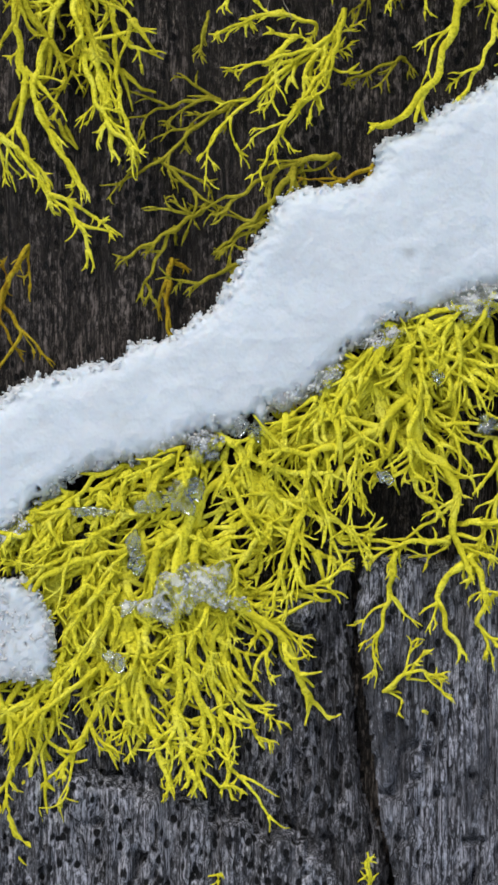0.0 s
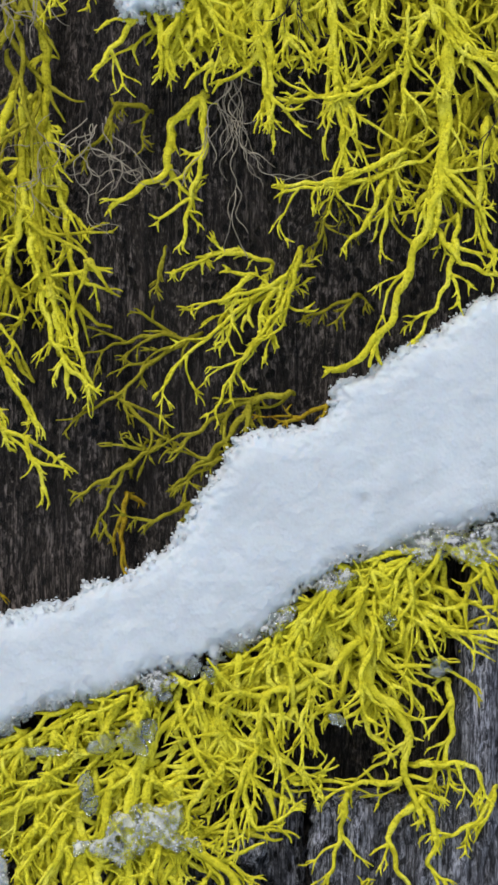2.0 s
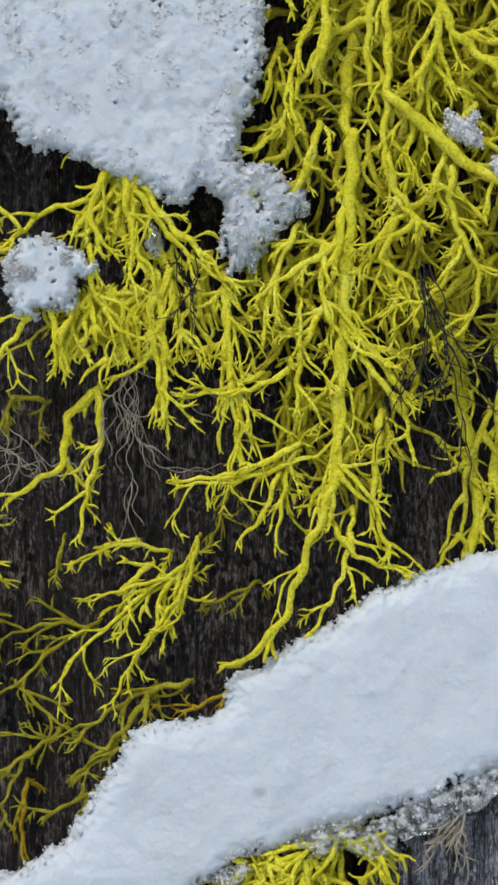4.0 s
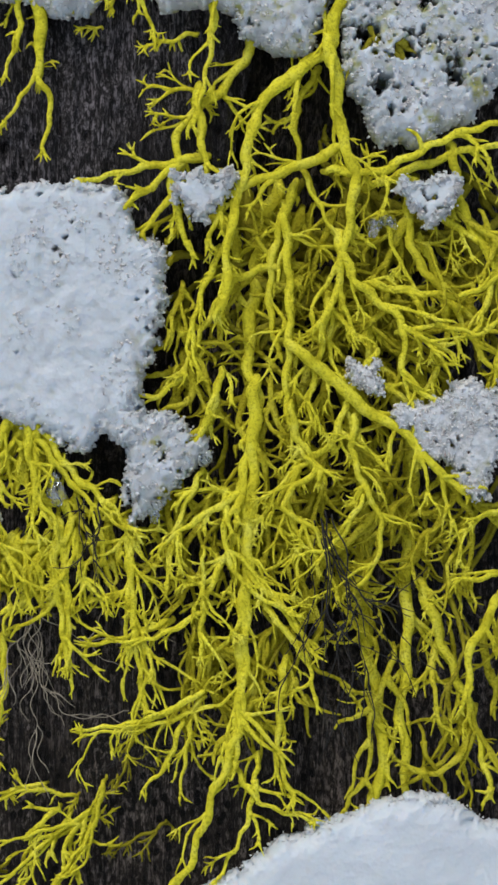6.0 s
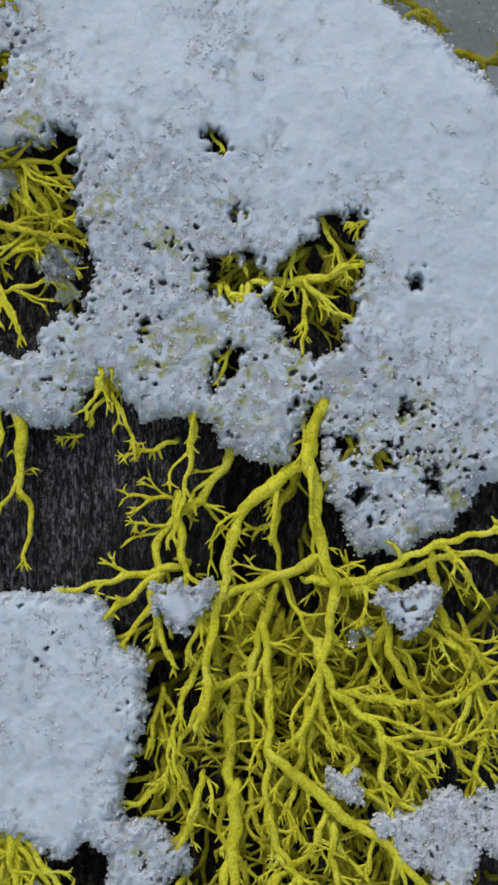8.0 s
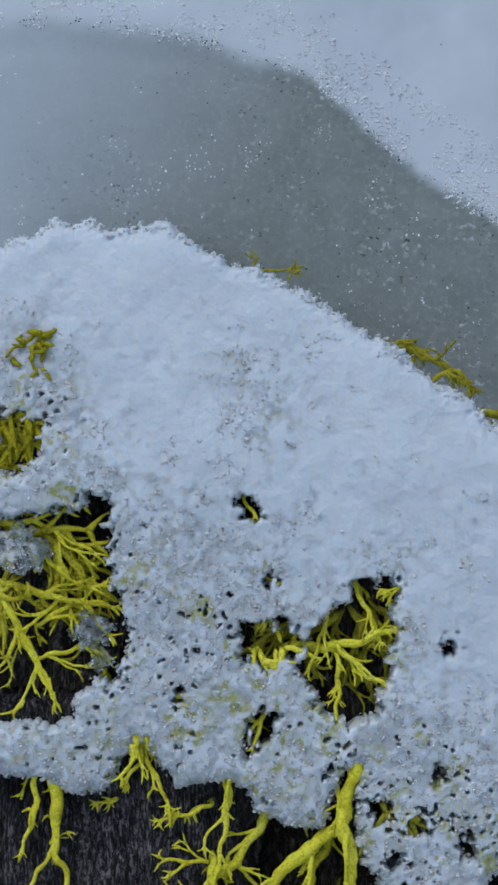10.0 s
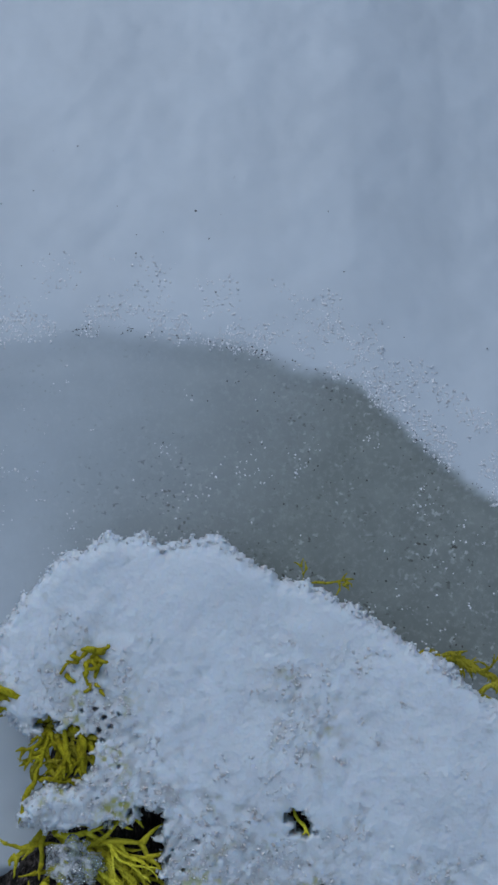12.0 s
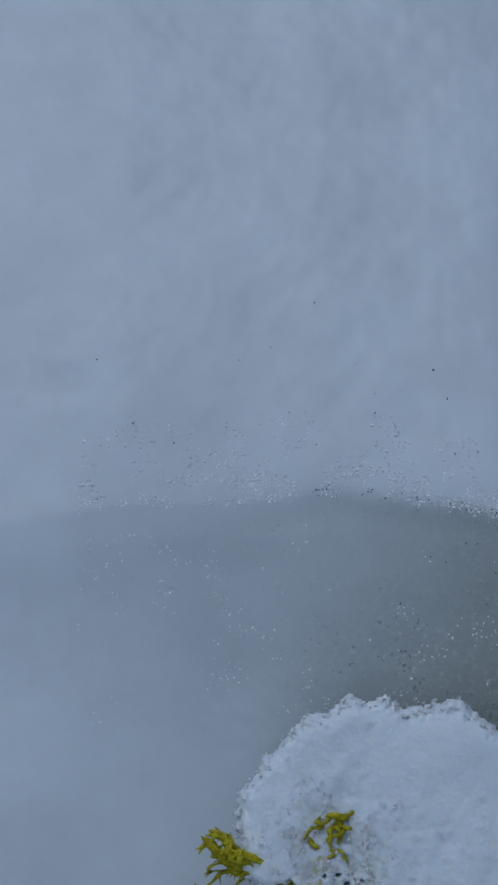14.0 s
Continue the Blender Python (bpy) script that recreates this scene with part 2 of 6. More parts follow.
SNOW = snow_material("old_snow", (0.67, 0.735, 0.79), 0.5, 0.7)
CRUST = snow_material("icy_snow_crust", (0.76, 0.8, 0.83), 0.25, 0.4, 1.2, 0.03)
GREYWOOD = wood_material("silver_grey_wood", (0.024, 0.024, 0.03), (0.36, 0.37, 0.43), (0.74, 0.76, 0.86), 0.55, 1.9, 0.045, 0.6, 0.52)
# darker, pored wood for the sunken blocks: recess shade is partly in this colour
PITWOOD = wood_material("pitted_grey_wood", (0.016, 0.016, 0.018), (0.24, 0.24, 0.27), (0.6, 0.6, 0.66), 0.58, 1.9, 0.08, 0.9, 0.36)
PALEWOOD = wood_material("pale_broken_wood", (0.022, 0.022, 0.027), (0.37, 0.38, 0.43), (0.76, 0.77, 0.85), 0.54, 1.9, 0.06, 0.85, 0.36)
DARKWOOD = wood_material("dark_damp_wood", (0.008, 0.0062, 0.005), (0.072, 0.057, 0.047), (0.31, 0.262, 0.235), 0.66, 1.5)
DARKGRAIN = wood_material("dark_fibrous_wood", (0.005, 0.0045, 0.005), (0.036, 0.032, 0.035), (0.3, 0.275, 0.29), 0.54, 1.7, 0.16, 0.9, 0.62)
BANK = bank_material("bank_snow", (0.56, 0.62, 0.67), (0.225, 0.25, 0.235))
YELLOW = lichen_material("yellow_lichen", (0.56, 0.51, 0.024), (0.9, 0.85, 0.055), (0.97, 0.94, 0.13))
# for dull olive sprigs, and for rear branches with shade put into the colour
OLIVE = lichen_material("dull_and_shaded_lichen", (0.21, 0.19, 0.014), (0.4, 0.365, 0.03), (0.52, 0.48, 0.05))
# darker copy of the yellow: shade of inner branches painted as colour
SHADED = lichen_material("shaded_lichen", (0.3, 0.27, 0.014), (0.64, 0.59, 0.034), (0.76, 0.71, 0.07))
MOSSY = lichen_material("mossy_lichen", (0.2, 0.17, 0.008), (0.46, 0.42, 0.015), (0.6, 0.55, 0.03))
RUSTY = lichen_material("rusty_lichen", (0.2, 0.11, 0.01), (0.45, 0.33, 0.02), (0.55, 0.45, 0.04))
GREYHAIR = plain_material("grey_lichen", (0.42, 0.37, 0.28))
BLACKHAIR = plain_material("black_lichen", (0.012, 0.011, 0.01), 0.5)
ICE = ice_material("clear_ice")
SLUSH = ice_material("glassy_slush", 0.62, 0.03, 1.0, 0.5)
CLEARGRAIN = snow_material("glassy_snow_grain", (0.74, 0.8, 0.84), 0.22, 0.5, 0.5, -0.12)
WHITEGRAIN = snow_material("white_snow_grain", (0.76, 0.81, 0.85), 0.45, 0.8, 0.4, -0.12)
GRIT = plain_material("dark_grit", (0.03, 0.028, 0.025))
# near-white: the sparkle of loose grains is put into their colour
GLINT = plain_material("glint_white_snow_grain", (0.95, 0.97, 1.0), 0.1)


# ---- solids with an outline, standing up in the plan ----
def inside_depth(px, pz, outline):
    """How far points lie inside a closed outline; minus outside."""
    pts = np.array(outline, float)
    best = np.full(px.shape, 1e9)
    odd = np.zeros(px.shape, bool)
    for (ax, az), (bx, bz) in zip(pts, np.roll(pts, -1, 0)):
        dx, dz = bx - ax, bz - az
        k = np.clip(((px - ax) * dx + (pz - az) * dz) / (dx * dx + dz * dz + 1e-12), 0, 1)
        best = np.minimum(best, np.hypot(px - ax - k * dx, pz - az - k * dz))
        with np.errstate(divide="ignore", invalid="ignore"):
            odd ^= ((az > pz) != (bz > pz)) & (px < ax + (pz - az) * dx / np.where(dz == 0, 1e-9, dz))
    return np.where(odd, best, -best)


def one_piece(mask):
    """The largest connected part of a mask, by its rows' runs."""
    parent, runs, before = [], [], []

    def top(i):
        while parent[i] != i:
            parent[i] = parent[parent[i]]
            i = parent[i]
        return i

    for row, line in enumerate(mask):
        step = np.diff(np.concatenate([[0], line.astype(np.int8), [0]]))
        here = []
        for a, b in zip(np.nonzero(step == 1)[0], np.nonzero(step == -1)[0]):
            parent.append(len(parent))
            me = len(parent) - 1
            for c, d, other in before:
                if c < b and a < d:
                    parent[top(other)] = top(me)
            here.append((a, b, me))
            runs.append((row, a, b, me))
        before = here
    size = collections.Counter()
    for row, a, b, i in runs:
        size[top(i)] += b - a
    keep, best = np.zeros_like(mask), size.most_common(1)[0][0] if size else -1
    for row, a, b, i in runs:
        if top(i) == best:
            keep[row, a:b] = True
    return keep


def solid(name, outline, front, middle, back, edge, step, rough, surface, eat=None, seed=1, stretch=1.0, thaw=None):
    """A closed body inside a ragged outline. front, middle and back: its depth at the thick, at its rim and behind; edge: how wide its
    rounded rim is; rough: the rim's raggedness; surface(x, z): relief, plus is outwards; eat(x, z): the most that the inside depth may be there, below 0 in holes."""
    pts = np.array(outline, float)
    (x0, z0), (x1, z1) = pts.min(0) - 2, pts.max(0) + 2
    xs, zs = np.arange(x0, x1, step), np.arange(z0, z1, step * stretch)
    gx, gz = np.meshgrid(xs, zs)
    jitter = 0.3 * step
    gx = gx + jitter * (2 * noise2(gx * 3.1, gz * 3.7, seed + 50) - 1)
    gz = gz + jitter * (2 * noise2(gx * 3.3, gz * 3.9, seed + 51) - 1)
    d = inside_depth(gx, gz, outline)
    d = d + rough * (cloud(gx * 0.35, gz * 0.35, seed, 3) + 0.75 * cloud(gx * 1.1, gz * 1.1, seed + 7, 2) + 0.35 * cloud(gx * 2.2, gz * 2.2, seed + 8, 1))
    if eat:
        d = np.minimum(d, eat(gx, gz))
    k = np.clip(d / edge, 0, 1)
    h = np.sqrt(np.clip(1 - (1 - k) ** 2, 0, 1))
    relief = surface(gx, gz) * np.clip(h * 1.6, 0, 1)
    fy = (middle(gx, gz) if callable(middle) else middle) + 0 * gx
    near = (front(gx, gz) if callable(front) else front) + 0 * gx
    yf = fy + (near - fy) * h - relief
    yb = fy + (back - fy) * h
    ins = d > 0
    ny, nx = gx.shape
    ins = one_piece(ins)
    fid = np.arange(ny * nx).reshape(ny, nx)
    bid = np.where(ins, fid + ny * nx, fid)
    cell = ins[:-1, :-1] | ins[1:, :-1] | ins[:-1, 1:] | ins[1:, 1:]
    r, c = np.nonzero(cell)
    fq = np.stack([fid[r, c], fid[r, c + 1], fid[r + 1, c + 1], fid[r + 1, c]], 1)
    bq = np.stack([bid[r, c], bid[r + 1, c], bid[r + 1, c + 1], bid[r, c + 1]], 1)
    verts = np.concatenate([np.stack([gx, yf, gz], -1).reshape(-1, 3), np.stack([gx, yb, gz], -1).reshape(-1, 3)])
    quads = np.concatenate([fq, bq])
    used, back_to = np.unique(quads, return_inverse=True)
    me = mesh_of(name, verts[used], [back_to.reshape(-1, 4)])
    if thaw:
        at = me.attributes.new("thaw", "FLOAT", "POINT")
        # raised in the relief's hollows: painted crevice shade on top of the thaw
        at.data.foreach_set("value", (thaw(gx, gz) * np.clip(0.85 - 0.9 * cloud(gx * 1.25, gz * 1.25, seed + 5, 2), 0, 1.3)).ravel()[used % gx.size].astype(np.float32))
    return me


PHI = (1 + 5**0.5) / 2
ICO = np.array([(-1, PHI, 0), (1, PHI, 0), (-1, -PHI, 0), (1, -PHI, 0), (0, -1, PHI), (0, 1, PHI), (0, -1, -PHI), (0, 1, -PHI),
                (PHI, 0, -1), (PHI, 0, 1), (-PHI, 0, -1), (-PHI, 0, 1)]) / math.hypot(1, PHI)
ICO_FACES = np.array([(a, b, c) for a in range(12) for b in range(a + 1, 12) for c in range(b + 1, 12)
                      if max(np.linalg.norm(ICO[a] - ICO[b]), np.linalg.norm(ICO[b] - ICO[c]), np.linalg.norm(ICO[a] - ICO[c])) < 1.1])
ICO_FACES = np.array([f if np.dot(np.cross(ICO[f[1]] - ICO[f[0]], ICO[f[2]] - ICO[f[0]]), ICO[f[0]]) > 0 else f[::-1] for f in ICO_FACES])


def crumbs(name, places, sizes, seed):
    """Many small uneven grains in one mesh."""
    rng = np.random.default_rng(seed)
    n = len(places)
    shape = ICO[None] * (1 + 0.35 * rng.uniform(-1, 1, (n, 12, 1))) * rng.uniform(0.6, 1.25, (n, 1, 3))
    verts = np.asarray(places)[:, None] + shape * np.asarray(sizes)[:, None, None]
    faces = (ICO_FACES[None] + 12 * np.arange(n)[:, None, None]).reshape(-1, 3)
    return mesh_of(name, verts.reshape(-1, 3), [faces], smooth=True)


def on_surface(me, n, seed, keep=None):
    """Random vertices of a mesh, in millimetres; keep(v) thins them."""
    co = np.empty(len(me.vertices) * 3, np.float32)
    me.vertices.foreach_get("co", co)
    co = co.reshape(-1, 3) / MM
    if keep is not None:
        co = co[keep(co)]
    rng = np.random.default_rng(seed)
    return co[rng.integers(0, len(co), n)] if len(co) else co


# ---- lichen ----
def smooth_line(points, step):
    """Catmull-Rom through points (rows of x, y, z), with about that step."""
    p = np.asarray(points, float)
    if len(p) == 2:
        n = max(3, int(np.linalg.norm(p[1] - p[0]) / step) + 1)
        return p[0] + (p[1] - p[0]) * np.linspace(0, 1, n)[:, None]
    q = np.concatenate([[2 * p[0] - p[1]], p, [2 * p[-1] - p[-2]]])
    out = []
    for a, b, c, d in zip(q[:-3], q[1:-2], q[2:-1], q[3:]):
        n = max(2, int(np.linalg.norm(c - b) / step) + 1)
        t = np.linspace(0, 1, n, endpoint=False)[:, None]
        out.append(0.5 * (2 * b + (c - a) * t + (2 * a - 5 * b + 4 * c - d) * t**2 + (3 * b - a - 3 * c + d) * t**3))
    return np.concatenate(out + [p[-1:]])


class Tubes:
    """Gathers tapering, ridged tubes into one mesh."""

    def __init__(self, rng, sides=7, smooth=True):
        self.rng, self.sides, self.verts, self.faces, self.count, self.smooth = rng, sides, [], [], 0, smooth

    def tube(self, line, radii, flat=0.8):
        line, radii = np.asarray(line, float), np.asarray(radii, float)
        n, k = len(line), (5 if radii[0] < 0.3 else self.sides)
        way = np.empty_like(line)
        way[1:-1], way[0], way[-1] = line[2:] - line[:-2], line[1] - line[0], line[-1] - line[-2]
        way /= np.linalg.norm(way, axis=1, keepdims=True) + 1e-9
        side = np.stack([-way[:, 2], 0 * way[:, 0], way[:, 0]], -1)
        side[:, 0] += 1e-5
        side /= np.linalg.norm(side, axis=1, keepdims=True) + 1e-9
        up = np.stack([side[:, 1] * way[:, 2] - side[:, 2] * way[:, 1], side[:, 2] * way[:, 0] - side[:, 0] * way[:, 2], side[:, 0] * way[:, 1] - side[:, 1] * way[:, 0]], -1)
        a = 2 * math.pi * (np.arange(k) / k) + self.rng.uniform(0, 6)
        ridge = 1 + (0.26 if radii[0] > 0.5 else 0.18) * self.rng.uniform(-1, 1, k)
        lump = 1 + (0.26 if radii[0] > 0.5 else 0.18) * self.rng.uniform(-1, 1, (n, k))
        swell = 1 + 0.16 * (2 * noise2(np.arange(n) * 0.3, self.rng.uniform(0, 99) + 0 * np.arange(n), 3) - 1)[:, None]
        r = radii[:, None] * ridge * lump * swell
        ring = line[:, None] + (r * np.cos(a))[..., None] * side[:, None] + (flat * r * np.sin(a))[..., None] * up[:, None]
        i = self.count + np.arange((n - 1) * k).reshape(n - 1, k)
        j = np.roll(i, -1, 1)
        self.faces.append(np.stack([i, j, j + k, i + k], -1).reshape(-1, 4))
        ends = self.count + n * k
        first, last = self.count + np.arange(k), self.count + (n - 1) * k + np.arange(k)
        caps = np.concatenate([np.stack([np.roll(first, -1), first, np.full(k, ends), np.full(k, ends)], -1)[:, :3],
                               np.stack([last, np.roll(last, -1), np.full(k, ends + 1)], -1)])
        self.verts.append(np.concatenate([ring.reshape(-1, 3), line[:1], line[-1:] + way[-1:] * radii[-1]]))
        self.tris = getattr(self, "tris", []) + [caps]
        self.count += n * k + 2

    def mesh(self, name):
        return mesh_of(name, np.concatenate(self.verts), [np.concatenate(self.faces), np.concatenate(self.tris)], self.smooth)


def twig(tubes, start, heading, length, radius, level, droop=0.42, wild=0.65, rooted=False):
    """A twig that forks forwards like wolf lichen, webbed at the forks, down to fine prongs. heading: an angle in the upright plane, 0 to the right, -90 down."""
    rng = tubes.rng
    n = max(3, int(length / max(0.55, radius * 1.2)))
    line, a, lean = [np.array(start, float)], heading, rng.normal(0, 0.3)
    bend, phase = rng.normal(0, wild) * 0.8, rng.uniform(0, 6.3)
    kink = rng.normal(0, 0.3 * wild, n) * (rng.random(n) < 0.4)
    for i in range(n):
        a += bend / n + kink[i] + droop / n * math.sin(-math.pi / 2 - a)
        line.append(line[-1] + length / n * np.array([math.cos(a), lean * math.cos(phase + 4 * i / n), math.sin(a)]))
    line = np.array(line)
    if not rooted:
        buried = under_snow(line)
        if buried.any():
            n = int(np.argmax(buried)) - 1
            if n < 2:
                return
            line, level = line[: n + 1], -1
    k = np.linspace(0, 1, n + 1)
    if rooted:
        line[0] += (0, 2.5, 0)
    web = 0 if rooted else 0.55 * np.clip(1 - k * length / (4 * radius), 0, 1)
    tubes.tube(line, radius * (1 + web - 0.5 * rooted * np.clip(1 - 5 * k, 0, 1)) * (1 - (0.42 if level > 0 else 0.56) * k**1.3), 0.7)
    if level < 0:
        return
    for sign in (-1, 1):
        if level > 0 or rng.random() < 0.6:
            twig(tubes, line[-1 if level > 0 else -2], a + sign * rng.uniform(0.18, 0.52), max(1.3, min(6.0, length * rng.uniform(0.25, 0.5))), max(0.16, radius * 0.64), min(level - 1, 0 if rng.random() < 0.25 else -1), droop, wild)
    side = 1 if rng.random() < 0.5 else -1
    for f in np.arange(0.22, 0.88, max(0.24, min(0.5, (3.8 if level > 0 else 4.2) / max(length, 0.1)))):
        i = int(np.clip(f + rng.uniform(-0.08, 0.08), 0, 0.98) * n)
        here = math.atan2(*(line[min(i + 1, n)] - line[i])[[2, 0]])
        if rng.random() < (0.75 if level > 0 else 0.35):
            twig(tubes, line[i], here + side * rng.uniform(0.35, 0.8), max(1.3, min(8.0, length * rng.uniform(0.3, 0.75) * (1.15 - 0.6 * f))), max(0.16, radius * (0.8 - 0.22 * f)), level - 1, droop, wild)
        side = -side if rng.random() < 0.75 else side


def length_of(line):
    return np.linalg.norm(np.diff(line, axis=0), axis=1).sum()


class Tuft:
    """One lichen: branches of one growth, each a part."""

    def __init__(self, label, seed, material=None, group="lichen on the trunk", name="lichen_tuft"):
        self.root = thing(name, label, "lichen", group=group)
        self.rng, self.material = np.random.default_rng(seed), material or YELLOW

    def stem(self, width, y0, y1, points, twigs=0.55, reach=7.0, level=1, taper=0.45, material=None, tip=True):
        """A main branch along points (x, z); y0, y1: its depth at both ends; twigs: how many side twigs for each 2 mm."""
        rng, t = self.rng, Tubes(self.rng)
        width, twigs = width * 0.82, twigs * 0.75
        p = np.array(points, float)
        y = np.linspace(y0, y1, len(p)) + rng.normal(0, 0.25, len(p))
        whole = np.stack([p[:, 0], y, p[:, 1]], -1)
        back = whole[0] - 0.9 * (whole[1] - whole[0]) / np.linalg.norm(whole[1] - whole[0]) + np.array([0, 4.0, 0])
        line = smooth_line(np.concatenate([[back], whole]), max(0.35, width * 0.3))
        k = np.arange(len(line))[:, None]
        line += 0.16 * width**0.6 * np.sin(k * 0.55 + rng.uniform(0, 6, 3)) * np.clip(k / 4, 0, 1) * np.array([1, 0.6, 1])
        k = np.linspace(0, 1, len(line))
        radii = width / 2 * (1 - (1 - taper) * k) * (0.3 + 0.7 * np.clip(k * length_of(line) / 7.0, 0, 1) ** 0.7)
        t.tube(line, radii)
        length = np.linalg.norm(np.diff(line, axis=0), axis=1).sum()
        side = 1
        for f in np.arange(0.14, 0.97, 2.1 / max(twigs, 0.01) / max(length, 1)):
            i = min(len(line) - 2, max(0, int((f + rng.uniform(-0.05, 0.05)) * (len(line) - 1))))
            way = line[i + 1] - line[i]
            here = math.atan2(way[2], way[0])
            twig(t, line[i], here + side * rng.uniform(0.3, 0.85), min(reach * rng.uniform(0.35, 1.5), 0.7 * length + 1), min(radii[i] * 0.72, rng.uniform(0.24, 0.44)), level)
            side = -side if rng.random() < 0.75 else side
        if tip:
            way = line[-1] - line[-2]
            here = math.atan2(way[2], way[0])
            for s in (-1, 1):
                twig(t, line[-1], here + s * rng.uniform(0.2, 0.5), min(reach * rng.uniform(0.25, 0.5), 0.4 * length), radii[-1] * 0.8, 0)
        return part("branch", t.mesh("branch"), material or self.material, self.root)

    def spray(self, a, b, count, heading, spread, length, width, y0, y1, level=2, material=None, wild=0.85):
        """Branches from places on the line a to b, heading about one way (degrees)."""
        rng = self.rng
        for _ in range(count):
            t, f = Tubes(rng, 6), rng.random()
            p = np.array(a) * (1 - f) + np.array(b) * f + rng.normal(0, 0.6, 2)
            twig(t, (p[0], rng.uniform(y0, y1), p[1]), radians(heading + rng.normal(0, spread)), length * rng.uniform(0.6, 1.3), 0.78 * width / 2 * rng.uniform(0.7, 1.2), level, 0.3, wild, True)
            part("branch", t.mesh("branch"), material or self.material, self.root)


def hair(name, label, material, a, heading, count, length, width, y, seed, spread=14.0, curl=0.5):
    """Thin tangled wavy strands hanging from one place; curl: how far they wander."""
    root = thing(name, label, "lichen")
    rng = np.random.default_rng(seed)
    for _ in range(count):
        t = Tubes(rng, 5, True)
        jobs = [((a[0] + rng.normal(0, 1.0), y + rng.normal(0, 0.5), a[1] + rng.normal(0, 1.0)), radians(heading + rng.normal(0, spread)), length * rng.uniform(0.5, 1.1), 2)]
        while jobs:
            start, way, far, forks = jobs.pop()
            n = max(6, int(far / 0.7))
            turn = np.cumsum(rng.normal(0, 0.22, n)) * curl + 0.6 * curl * np.sin(np.arange(n) * rng.uniform(0.4, 0.9) + rng.uniform(0, 6))
            turn = way + (turn - turn[0])
            step = far / n * np.stack([np.cos(turn), 0.3 * np.sin(np.arange(n) * 0.5 + rng.uniform(0, 6)), np.sin(turn)], -1)
            line = np.array(start) + np.concatenate([[(0, 0, 0)], np.cumsum(step, 0)])
            t.tube(line, width / 2 * np.linspace(1, 0.55, n + 1))
            for _ in range(forks):
                i = int(rng.uniform(0.25, 0.85) * n)
                jobs.append((line[i], turn[i] + rng.choice((-1, 1)) * rng.uniform(0.3, 0.8), far * rng.uniform(0.2, 0.4), 0))
        part("strand", t.mesh("strand"), material, root)
    return root


# ---- ground and snow bank ----
def ground():
    n = 60
    r = np.concatenate([[0], np.geomspace(0.4, 3000, 40)]) * 1000
    a = np.linspace(0, 2 * math.pi, n, endpoint=False)
    x, y = r[:, None] * np.cos(a), r[:, None] * np.sin(a)
    z = -6 + 12 * cloud(x / 400, y / 400, 5, 3) * np.clip(r[:, None] / 600, 0, 1)
    i = (np.arange(len(r) - 1)[:, None] * n + np.arange(n)).astype(int)
    j = (np.arange(len(r) - 1)[:, None] * n + (np.arange(n) + 1) % n).astype(int)
    me = mesh_of("ground", np.stack([x, y, z], -1).reshape(-1, 3), [np.stack([i, j, j + n, i + n], -1).reshape(-1, 4)])
    tagged(part("ground", me, SNOW), "wide sheet of settled old snow under the stump", "snow", kind="structure")


ground()

LIP = [(-69.9, 528.3), (-45.1, 530.4), (-28.7, 533.9), (-8.9, 534.2), (2.7, 535.7), (10.9, 534.8), (19.1, 533.9), (18.2, 534.2), (25.6, 532.7), (32.2, 530.3), (39.6, 528.4), (43.7, 526.9), (47.7, 523.4), (53.4, 517.7), (59.1, 512.7), (64.9, 508.5), (71.0, 505.1), (88.7, 491.8), (113.1, 475.1)]
LIP = np.array(LIP)


HOLLOW = (8, 64)


